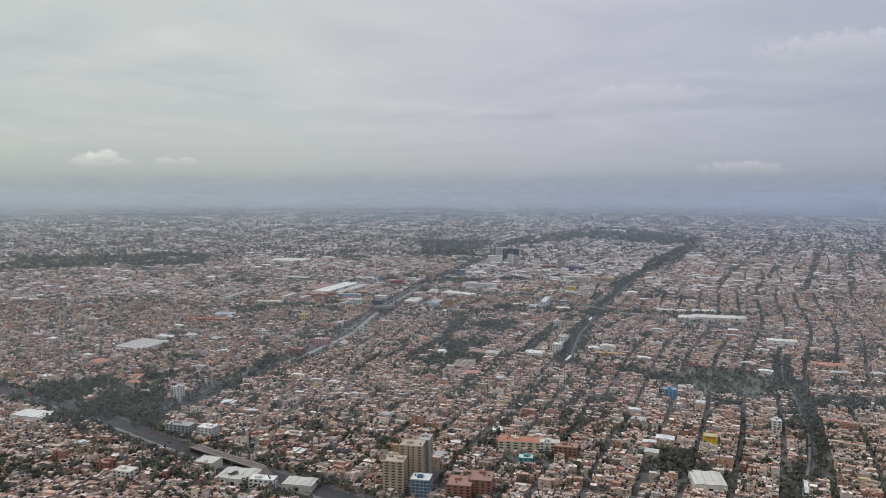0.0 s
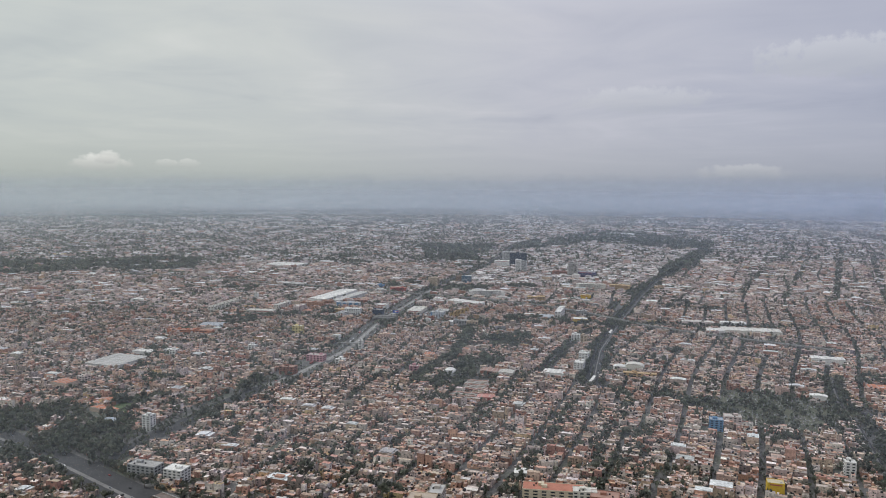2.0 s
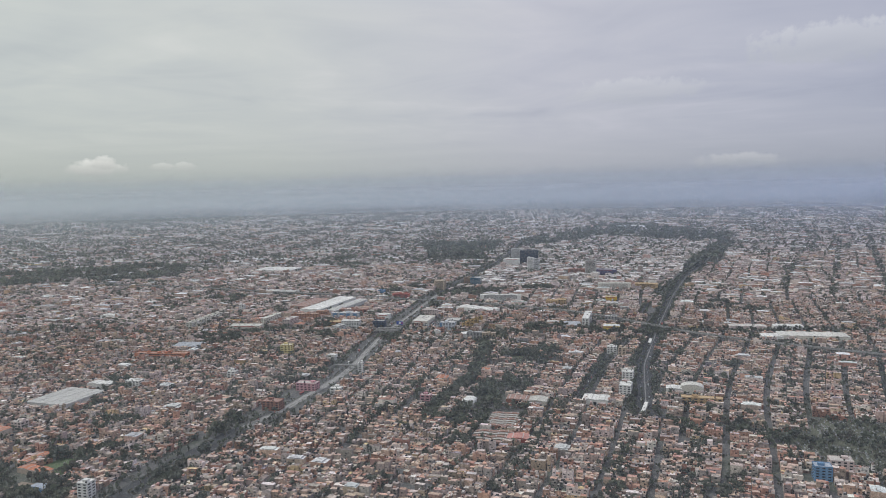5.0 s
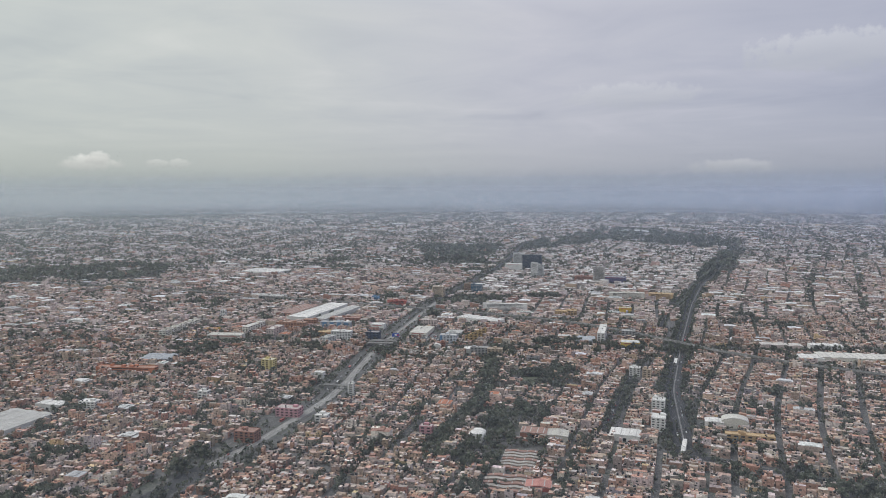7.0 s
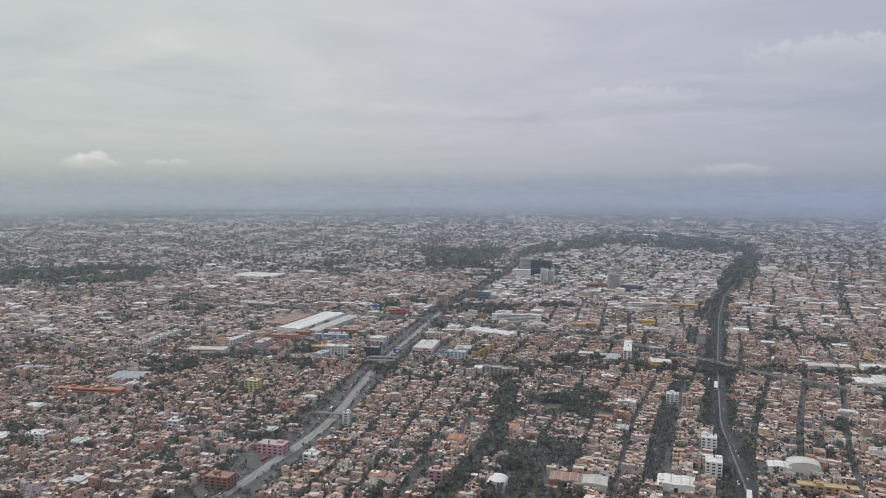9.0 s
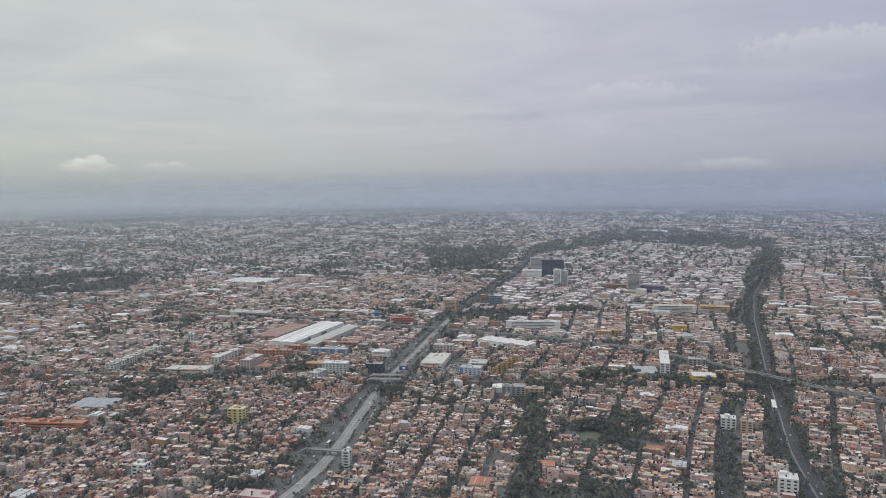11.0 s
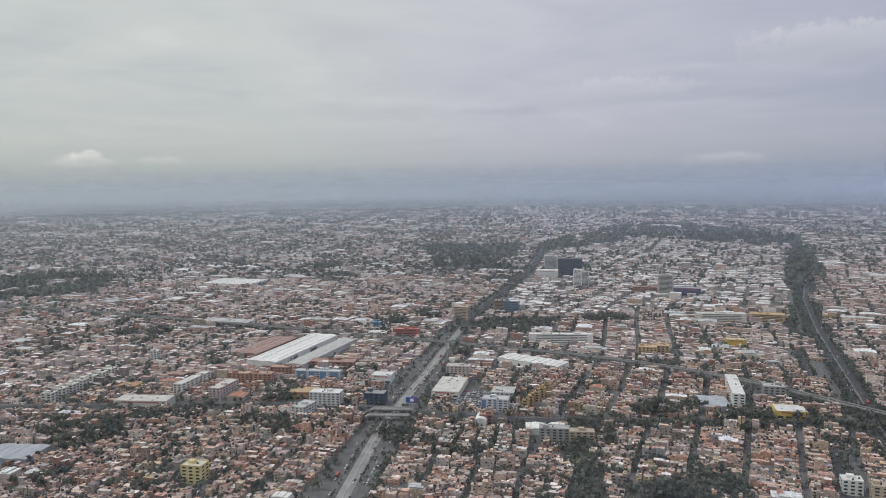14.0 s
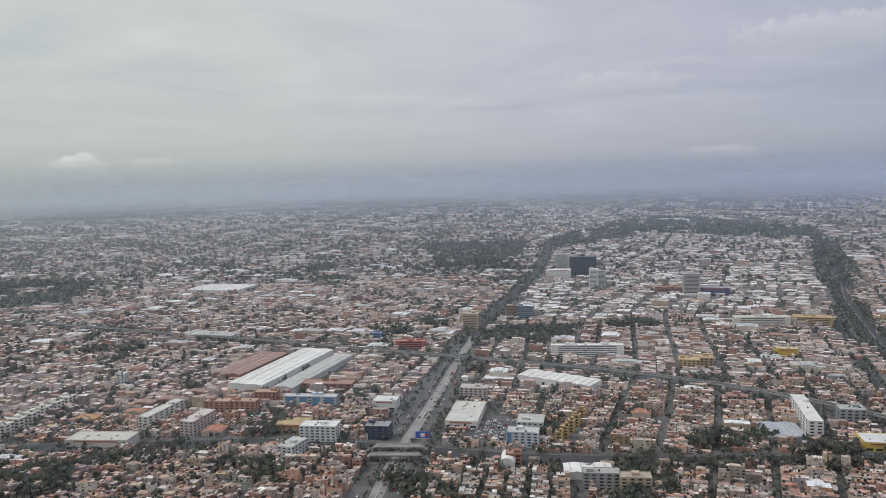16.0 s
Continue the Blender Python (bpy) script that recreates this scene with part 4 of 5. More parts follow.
COLOURS = {
    "orange_brick": ((0.37, 0.19, 0.125), (0.40, 0.28, 0.22)), "grey_white": ((0.52, 0.52, 0.51), (0.45, 0.44, 0.42)), "cream_white": ((0.62, 0.59, 0.53), (0.56, 0.54, 0.50)),
    "yellow": ((0.50, 0.36, 0.10), (0.40, 0.22, 0.13)), "pale": ((0.55, 0.52, 0.47), (0.50, 0.48, 0.44)), "white": ((0.66, 0.65, 0.63), (0.66, 0.645, 0.62)),
    "blue_white": ((0.50, 0.53, 0.58), (0.46, 0.45, 0.44)), "brick": ((0.29, 0.14, 0.105), (0.31, 0.19, 0.155)), "ochre": ((0.42, 0.29, 0.16), (0.46, 0.33, 0.19)),
    "navy": ((0.06, 0.075, 0.12), (0.26, 0.25, 0.25)), "pale_pink": ((0.56, 0.46, 0.43), (0.50, 0.46, 0.43)), "gold": ((0.42, 0.29, 0.13), (0.42, 0.31, 0.19)),
    "beige": ((0.44, 0.35, 0.26), (0.40, 0.33, 0.27)), "slate": ((0.30, 0.32, 0.35), (0.34, 0.36, 0.39)), "gold_white": ((0.55, 0.40, 0.10), (0.62, 0.62, 0.61)),
    "grey": ((0.32, 0.32, 0.32), (0.38, 0.37, 0.36)), "blue_glass": ((0.07, 0.13, 0.19), (0.60, 0.60, 0.60)), "brown": ((0.26, 0.18, 0.13), (0.36, 0.33, 0.30)),
    "tower_grey": ((0.40, 0.37, 0.34), (0.40, 0.39, 0.38)), "black_glass": ((0.045, 0.058, 0.085), (0.14, 0.14, 0.15)), "purple": ((0.10, 0.09, 0.17), (0.30, 0.29, 0.32)),
    "bright_yellow": ((0.56, 0.38, 0.05), (0.48, 0.42, 0.30)), "blue": ((0.12, 0.23, 0.38), (0.32, 0.36, 0.42)), "red": ((0.38, 0.11, 0.09), (0.42, 0.2, 0.17)),
    "pale_yellow": ((0.60, 0.50, 0.24), (0.52, 0.48, 0.38)), "red_orange": ((0.44, 0.17, 0.10), (0.40, 0.23, 0.17)), "pink": ((0.50, 0.26, 0.29), (0.44, 0.38, 0.36)),
    "terracotta": ((0.44, 0.36, 0.30), (0.42, 0.17, 0.10)), "teal": ((0.10, 0.30, 0.30), (0.55, 0.60, 0.58)), "cream_red": ((0.58, 0.50, 0.38), (0.40, 0.17, 0.12))}
WORDS = {"orange_brick": "orange brick", "grey_white": "grey-white", "cream_white": "cream-white", "blue_white": "pale blue and white", "pale_pink": "pale pink", "gold": "golden yellow",
         "gold_white": "yellow and white", "blue_glass": "blue glass", "tower_grey": "grey-brown", "black_glass": "black glass", "bright_yellow": "bright yellow", "pale_yellow": "pale yellow",
         "red_orange": "red and orange", "cream_red": "cream red-roofed"}
COATS = {}


def coat(style, which):
    key = (style, which)
    if key not in COATS:
        c = COLOURS[style][which]
        glassy = which == 0 and "glass" in style
        COATS[key] = material(style + ("_roof" if which else "_wall"), c, rough=0.12 if glassy else 0.8, grain=0.14, grime=0.18 if which else 0.12, scale=0.1, vary=0.08, spec=0.6 if glassy else 0.3, bump=0.0 if glassy else 0.15)
    return COATS[key]


TRIM = material("grey_trim", (0.42, 0.41, 0.40), grain=0.15, grime=0.2, scale=0.2)
TANK = material("black_tank", (0.03, 0.03, 0.033), rough=0.5, vary=0.4)
PANES = {}


def pane(width, height):
    key = (round(width, 1), round(height, 1))
    if key not in PANES:
        w, h = key[0] / 2, key[1] / 2
        v = np.array([(-w, -0.12, -h), (w, -0.12, -h), (w, -0.12, h), (-w, -0.12, h), (-w, 0, -h), (w, 0, -h), (w, 0, h), (-w, 0, h)])
        f = np.array([(0, 1, 2, 3), (3, 2, 6, 7), (4, 5, 1, 0), (4, 0, 3, 7), (1, 5, 6, 2)])
        PANES[key] = quads_mesh("window", v, f, None, (PANE,))
    return PANES[key]


def window_rows(ob, w, d, h, bay, bands):
    """Windows on the south wall and the two side walls: single panes, or one band a storey on far buildings."""
    floors = max(1, int((h - 0.6) / 3.0))
    rise = (h - 0.4) / floors
    for turn, length, off in ((0.0, w, d / 2), (math.pi / 2, d, w / 2), (-math.pi / 2, d, w / 2)):
        count = 1 if bands else max(1, min(7, int(length / bay)))
        step = length / count
        me = pane(step * (0.8 if bands else 0.52), rise * (0.34 if bands else 0.46))
        for fl in range(floors):
            for b in range(count):
                along_wall, zc = (b + 0.5) * step - length / 2, 0.4 + (fl + 0.52) * rise
                c, s = math.cos(turn), math.sin(turn)
                part("window", me, None, ob, at=(along_wall * c + off * s, along_wall * s - off * c, zc), turn=turn)


def rim(w, d, z, thick=0.3, high=0.7):
    hw, hd = w / 2, d / 2
    return joined([quad_box(-hw, hw, -hd, -hd + thick, z - 0.2, z + high), quad_box(-hw, hw, hd - thick, hd, z - 0.2, z + high),
                   quad_box(-hw, -hw + thick, -hd + thick, hd - thick, z - 0.2, z + high), quad_box(hw - thick, hw, -hd + thick, hd - thick, z - 0.2, z + high)])


def building(kind, style, x, y, w, d, h, deg):
    word = WORDS.get(style, style)
    wall, roof = coat(style, 0), coat(style, 1)
    names = {"apt": ("apartment_building", "flat-roofed apartment building with rows of windows", "building"), "tower": ("tower_block", "tall tower block with narrow window rows", "tower"),
             "glass": ("office_building", "office building with a curtain wall", "office"), "shed": ("warehouse", "warehouse with a low ribbed metal roof", "warehouse"),
             "store": ("store_building", "low store building with a flat roof", "store"), "hall": ("long_hall", "long low hall with a flat roof", "hall"),
             "barrel": ("vaulted_hall", "hall under a curved vaulted roof", "hall")}
    name, text, category = names[kind]
    ob = thing(name, x, y, deg, word + " " + text, category, "landmark buildings")
    TAKEN.append((x, y, w / 2, d / 2, math.radians(deg)))
    r = random.Random(int(x * 7 + y * 13))
    hw, hd = w / 2, d / 2
    if kind in ("shed", "barrel"):
        part("body", quad_box(-hw, hw, -hd, hd, -0.3, h), wall, ob)
        if kind == "barrel":
            n = 12
            a = np.linspace(0, math.pi, n + 1)
            rise = min(w * 0.32, h * 0.8)
            v = np.zeros((n + 1, 4, 3))
            for j, (yy, lift) in enumerate(((-hd - 0.3, 0.15), (hd + 0.3, 0.15), (-hd - 0.3, -0.25), (hd + 0.3, -0.25))):
                v[:, j, 0], v[:, j, 1], v[:, j, 2] = -(hw + 0.3) * np.cos(a), yy, h + lift + rise * np.sin(a)
            i = np.arange(n)[:, None] * 4
            f = np.concatenate([np.concatenate([i, i + 4, i + 5, i + 1], 1), np.concatenate([i + 2, i + 6, i + 4, i], 1), np.concatenate([i + 1, i + 5, i + 7, i + 3], 1)])
            part("vault", (v.reshape(-1, 3), f), roof, ob, "curved pale sheet roof")
            for k, yy in ((0, -hd), (1, hd)):
                e = np.zeros((n + 1, 2, 3))
                e[:, :, 0], e[:, :, 1], e[:, 0, 2], e[:, 1, 2] = (-hw * np.cos(a))[:, None], yy, h - 0.2, h + rise * np.sin(a)
                i = np.arange(n)[:, None] * 2
                part("gable", (e.reshape(-1, 3), np.concatenate([i, i + 2, i + 3, i + 1], 1)), wall, ob)
            return ob
        bays = max(1, round(w / 22))
        span = w / bays
        for b in range(bays):
            x0 = -hw + b * span
            rise = span * 0.055
            v = np.array([(x0, -hd, h), (x0 + span / 2, -hd, h + rise), (x0 + span, -hd, h), (x0, hd, h), (x0 + span / 2, hd, h + rise), (x0 + span, hd, h)]) + (0, 0, 0.1)
            part("roof_bay", (v, np.array([(0, 1, 4, 3), (1, 2, 5, 4)])), roof, ob)
            g = np.array([(x0, -hd, h), (x0 + span, -hd, h), (x0 + span / 2, -hd, h + rise + 0.1), (x0 + span / 2, -hd, h + rise + 0.1)])
            part("gable", (g, np.array([(0, 1, 2, 3)])), wall, ob)
            for q in (0.27, 0.73):
                part("skylight", quad_box(x0 + span * q - 0.5, x0 + span * q + 0.5, -hd * 0.85, hd * 0.85, h + rise * 0.4, h + rise * 0.55 + 0.35), TRIM, ob)
        part("gutter", rim(w + 0.4, d + 0.4, h, 0.35, 0.15), TRIM, ob)
        doors = max(1, int(w / 25))
        for b in range(doors):
            cx = (b + 0.5) * w / doors - hw
            part("gate", quad_box(cx - 2.2, cx + 2.2, -hd - 0.12, -hd, -0.2, min(h - 1, 4.6)), TANK, ob)
        return ob
    part("body", quad_box(-hw, hw, -hd, hd, -0.3, h), wall, ob)
    top = part("roof", quad_box(-hw + 0.3, hw - 0.3, -hd + 0.3, hd - 0.3, h - 0.2, h + 0.12), roof, ob)
    part("parapet", rim(w, d, h), wall if kind != "glass" else TRIM, ob)
    far = y > 2450
    if kind == "glass":
        floors = max(3, int(h / 3.6))
        for fl in range(floors):
            z = (fl + 1) * h / floors - 0.3
            part("spandrel", rim(w + 0.3, d + 0.3, z, 0.3, 0.35), TRIM if not style.startswith("black") else TANK, ob)
        for b in range(5):
            cx = -hw + (b + 0.5) * w / 5
            part("mullion", quad_box(cx - 0.15, cx + 0.15, -hd - 0.2, -hd, 0, h), TRIM if not style.startswith("black") else TANK, ob)
    elif kind == "store":
        part("sign_band", quad_box(-hw * 0.7, hw * 0.7, -hd - 0.2, -hd, h - 2.2, h - 0.8), COATS.get(("red", 0)) or coat("red", 0), ob, "plain coloured fascia band")
        for b in range(max(2, int(w / 9))):
            n = max(2, int(w / 9))
            part("shop_window", pane(w / n * 0.7, 2.4), None, ob, at=((b + 0.5) * w / n - hw, -hd, 2.0))
        for k in range(max(2, int(w * d / 350))):
            cx, cy, q = r.uniform(-hw * 0.8, hw * 0.8), r.uniform(-hd * 0.8, hd * 0.8), r.uniform(0.8, 1.8)
            part("roof_unit", quad_box(cx - q, cx + q, cy - q * 0.7, cy + q * 0.7, h, h + q * 0.9), TRIM, top)
        return ob
    else:
        window_rows(ob, w, d, h, 6.0 if kind != "hall" else 9.0, far or w > 90)
        if style == "blue_white":
            for q in ((-0.36, -0.12, 0.12, 0.36) if w > 60 else (-0.42,)):
                part("facade_panel", quad_box(q * w - w * 0.07, q * w + w * 0.07, -hd - 0.25, -hd, 0.5, h - 0.5), coat("blue", 0), ob, "bright blue facade panel")
        if kind == "tower":
            for q in (-0.5, -0.17, 0.17, 0.5):
                part("pier", quad_box(q * w - 0.7, q * w + 0.7, -hd - 0.5, -hd, 0, h + 0.5), wall, ob)
    huts = max(1, int(w / 24))
    for k in range(huts):
        cx, cy = r.uniform(-hw * 0.6, hw * 0.6), r.uniform(-hd * 0.3, hd * 0.5)
        sx, sy = min(3.2, hw * 0.4), min(2.6, hd * 0.4)
        part("stair_hut", quad_box(cx - sx, cx + sx, cy - sy, cy + sy, h, h + 3.0), wall, top)
    for k in range(2):
        cx, cy = r.uniform(-hw * 0.75, hw * 0.75), r.uniform(-hd * 0.7, hd * 0.7)
        part("water_tank", quad_box(cx - 0.7, cx + 0.7, cy - 0.7, cy + 0.7, h, h + 1.7), TANK, top, "black rooftop water tank")
    return ob


building("apt", "orange_brick", -182, 2255, 34, 16, 17, 15)
building("apt", "orange_brick", -150, 2248, 34, 16, 17, 15)
building("apt", "orange_brick", -127, 2291, 30, 16, 15, 15)
building("apt", "cream_white", -247, 2236, 14, 72, 17, 22)
building("apt", "pale_pink", -196, 2196, 18, 48, 17, 22)
for k in range(7):
    building("apt", "cream_white", -427 + 6.5 * k, 2196 + 21 * k, 16, 15, 15, 17)
building("store", "yellow", -339, 2255, 30, 18, 6, 15)
building("store", "pale", -293, 2161, 72, 28, 11, 12)
building("apt", "white", -343, 2409, 12, 12, 20, 15)
building("apt", "blue_white", -69, 2265, 70, 13, 13, 15)
building("hall", "brick", -49, 2336, 72, 24, 10, 15)
building("store", "ochre", -84, 2173, 38, 28, 10, 15)
building("apt", "white", -52, 2137, 42, 20, 17, 15)
building("apt", "grey_white", -78, 2083, 18, 30, 17, 30)
building("apt", "navy", 13, 2130, 28, 20, 15, 15)
building("store", "white", 26, 2237, 30, 24, 11, 16)
building("store", "cream_white", 119, 2176, 38, 76, 8, 18)
building("apt", "pale_pink", 141, 2251, 36, 18, 16, 18)
building("apt", "blue_white", 166, 2076, 34, 18, 16, 18)
building("apt", "grey_white", 184, 2117, 30, 30, 14, 18)
building("apt", "gold", 204, 2070, 9, 10, 14, 24)
building("apt", "gold", 215, 2087, 9, 10, 14, 24)
building("apt", "gold", 227, 2104, 9, 10, 14, 24)
building("apt", "gold", 238, 2121, 9, 10, 14, 24)
building("apt", "gold", 250, 2139, 9, 10, 14, 24)
building("shed", "white", 208, 1984, 46, 24, 7, 12)
building("barrel", "white", 139, 2025, 15, 26, 6, 18)
building("apt", "beige", 238, 1939, 28, 14, 16, 14)
building("apt", "grey", 211, 1954, 34, 14, 16, 14)
building("apt", "white", 487, 2073, 15, 98, 21, 21)
building("shed", "slate", 444, 2048, 40, 48, 7, 14)
building("store", "gold_white", 521, 2000, 36, 30, 9, 18)
building("apt", "grey", 546, 2080, 28, 20, 15, 20)
building("apt", "white", 349, 2433, 112, 14, 19, 12)
building("apt", "beige", 206, 2694, 32, 24, 29, 22)
building("glass", "blue_glass", 328, 2768, 34, 20, 25, 20)
building("apt", "brown", 305, 2780, 24, 20, 25, 20)
building("apt", "cream_white", 716, 2570, 95, 22, 20, 14)
building("apt", "ochre", 814, 2568, 66, 28, 16, 26)
building("apt", "tower_grey", 752, 2932, 38, 20, 50, 20)
building("glass", "black_glass", 620, 3327, 72, 30, 54, 14)
building("apt", "grey_white", 599, 3472, 44, 26, 46, 14)
building("store", "white", 543, 3293, 62, 30, 24, 14)
building("apt", "white", 576, 3098, 22, 18, 48, 20)
building("apt", "grey_white", 603, 3119, 22, 18, 40, 20)
building("store", "purple", 802, 2923, 70, 30, 18, 26)
building("apt", "brick", 718, 2971, 66, 26, 16, 26)
building("store", "bright_yellow", 639, 2363, 30, 18, 14, 20)
building("apt", "ochre", 468, 2328, 30, 24, 16, 22)
building("apt", "ochre", 495, 2338, 26, 24, 15, 22)
building("shed", "white", -363, 3339, 150, 105, 9, 24)
building("shed", "grey_white", -280, 2725, 110, 34, 9, 24)
building("barrel", "white", 1704, 5231, 190, 90, 9, 30)
building("apt", "blue", 26, 2630, 20, 14, 14, 20)
building("apt", "red", 81, 2551, 50, 15, 14, 14)
building("apt", "brick", 145, 2026, 16, 14, 12, 14)
building("apt", "pale_yellow", -172, 1894, 22, 16, 18, 18)
building("apt", "red_orange", -411, 1891, 105, 16, 12, 12)
building("shed", "slate", -385, 1990, 58, 44, 6, 12)
building("apt", "white", -400, 1683, 26, 16, 13, 18)
building("apt", "white", -247, 1721, 16, 12, 12, 18)
building("apt", "pink", -110, 1622, 34, 18, 12, 20)
building("apt", "brick", -153, 1522, 28, 18, 14, 20)
building("apt", "white", -25, 1708, 9, 9, 20, 18)
building("apt", "white", -62, 1583, 17, 14, 12, 20)
building("shed", "terracotta", 111, 1633, 20, 22, 8, 18)
building("store", "terracotta", 187, 1666, 20, 16, 10, 18)
building("barrel", "white", 137, 1495, 20, 24, 6, 22)
building("apt", "pink", 75, 1520, 16, 12, 12, 18)
building("apt", "white", 381, 1505, 18, 22, 18, 26)
building("apt", "white", 411, 1580, 18, 18, 18, 26)
building("shed", "white", 326, 1477, 38, 28, 8, 24)
building("shed", "pale_pink", 800, 1936, 76, 24, 10, 18)
building("barrel", "cream_white", 486, 1504, 34, 20, 8, 24)
building("shed", "white", 460, 1510, 24, 20, 8, 24)
building("apt", "ochre", 472, 1439, 58, 12, 12, 22)
building("shed", "white", 800, 1838, 40, 34, 9, 18)
building("shed", "brick", 213, 1500, 34, 24, 7, 20)
building("shed", "pale", 240, 1490, 30, 26, 6, 20)
building("apt", "white", 449, 1778, 18, 14, 14, 24)
building("apt", "beige", 462, 1757, 14, 14, 16, 24)
building("shed", "white", -672, 2388, 40, 26, 9, 18)
building("shed", "cream_white", 880, 1826, 130, 44, 10, 18)
building("shed", "white", 888, 1930, 60, 24, 8, 18)
building("shed", "grey_white", -486, 1619, 74, 84, 8, 25)
building("shed", "white", -456, 1692, 42, 20, 9, 20)
building("tower", "beige", 25, 829, 23, 22, 38, 16)
building("tower", "beige", 46, 856, 27, 22, 46, 16)
building("tower", "tower_grey", 62, 875, 14, 22, 46, 16)
building("glass", "blue_glass", 53, 811, 22, 20, 23, 16)
building("apt", "brick", 97, 811, 28, 30, 17, 16)
building("apt", "brick", 122, 818, 26, 30, 19, 16)
building("apt", "cream_red", 196, 947, 66, 22, 14, 14)
building("apt", "cream_white", 228, 934, 26, 14, 15.3, 14)
building("store", "bright_yellow", 449, 943, 18, 14, 14, 22)
building("apt", "blue", 483, 1162, 18, 15, 16, 20)
building("apt", "pale_pink", 516, 1180, 24, 16, 14, 20)
building("shed", "cream_white", 386, 814, 36, 42, 9, 14)
building("apt", "teal", 188, 892, 18, 14, 12, 14)
building("apt", "white", -225, 1028, 24, 18, 17, 22)
building("apt", "grey", -267, 1052, 38, 18, 14, 22)
building("apt", "white", -311, 1219, 13, 13, 22, 20)
building("shed", "terracotta", -402, 1310, 46, 14, 6, 30)
building("shed", "terracotta", -420, 1348, 14, 40, 6, 30)
building("shed", "terracotta", -517, 1458, 34, 26, 10, 25)
building("apt", "pale_pink", -496, 1485, 18, 14, 12, 25)
building("shed", "blue", -373, 1255, 26, 12, 5, 25)
building("shed", "pale", -158, 876, 44, 34, 8, 16)
building("apt", "white", -126, 851, 30, 14, 12, 16)
building("shed", "pale", -84, 849, 36, 24, 7, 16)
building("store", "pale", -201, 914, 26, 22, 12, 22)
building("shed", "white", -497, 1132, 58, 30, 9, 22)
building("apt", "cream_white", -291, 891, 24, 16, 12, 22)
building("apt", "brick", -322, 917, 18, 14, 13, 22)
building("apt", "white", 566, 986, 12, 12, 18, 22)
building("shed", "white", 715, 1290, 26, 14, 9, 26)
building("shed", "white", 881, 1528, 60, 24, 12, 22)
building("shed", "white", 177, 1015, 22, 16, 6, 16)
building("shed", "white", -80, 1824, 16, 12, 10, 20)
building("apt", "brick", 246, 920, 30, 20, 15, 20)
building("shed", "terracotta", 864, 1332, 60, 30, 7, 22)
building("shed", "brick", -287, 2307, 30, 16, 6, 15)
building("shed", "brick", -259, 2317, 26, 18, 6, 15)
building("shed", "terracotta", -287, 2268, 26, 14, 6, 15)
building("shed", "terracotta", -174, 2178, 24, 22, 6, 15)
building("shed", "brick", -227, 2345, 28, 16, 6, 15)
building("shed", "terracotta", -185, 2330, 24, 14, 6, 15)
building("shed", "terracotta", 319, 2131, 22, 16, 9, 22)
building("apt", "brick", 460, 2169, 30, 18, 9, 22)
for k in range(7):
    building("shed", "brown" if k % 3 else "brick", 166 + 3 * k, 1384 + 8.5 * k, 42, 5.5, 4, 17)
for k in range(5):
    building("shed", "brown" if k % 2 else "brick", 138 + 4 * k, 1324 + 9.5 * k, 50, 6, 4, 17)
building("shed", "red", 180, 1335, 28, 20, 5, 17)
# the factory beside the avenue: two white sheds and a rust-red one; the long white market shed
building("shed", "white", -118, 2437, 54, 214, 12, 25)
building("shed", "grey_white", -70, 2412, 30, 192, 9, 25)
building("shed", "brick", -172, 2482, 46, 136, 8, 25)
building("shed", "white", 265, 2294, 110, 38, 9, 43.6)


# ---- avenue furniture ----
def band(name, line, left, right, z0, z1, mat, label, category="road"):
    v, f = strip(line, left, right, z0, z1, 15.0, True)
    return tagged(new(name, quads_mesh(name, v, f, None, (mat,))), label, category, kind="structure")


PAVED = material("paved_concrete", (0.27, 0.26, 0.25), grain=0.15, grime=0.3, scale=0.05)
band("road_carriageway", AVENUE, -6.5, 6.5, 0.0, 0.14, PAVED, "pale concrete main carriageway")
band("kerb_west", AVENUE, -11, -8, 0.0, 0.3, GROUND, "narrow planted strip with a kerb", "kerb")
band("kerb_middle", AVENUE, -0.4, 0.4, 0.0, 0.6, PALE, "concrete divider between carriageways", "kerb")
band("kerb_east", AVENUE, 8, 11, 0.0, 0.3, GROUND, "narrow planted strip with a kerb", "kerb")
band("road_tram_bed", TREE_AVENUE, 0.8, 2.8, 0.0, 0.2, LANE, "pale tram bed along the avenue")
band("rail_bed", RAIL_ROAD, -1.6, 1.6, 0.0, 0.35, LANE, "pale concrete light rail bed", "rails")
band("road_south_lane", SOUTH_ROAD, 4, 9, 0.0, 0.16, LANE, "pale concrete expressway lane")


WORN = material("worn_concrete", (0.25, 0.24, 0.23), grain=0.2, grime=0.35, scale=0.08)


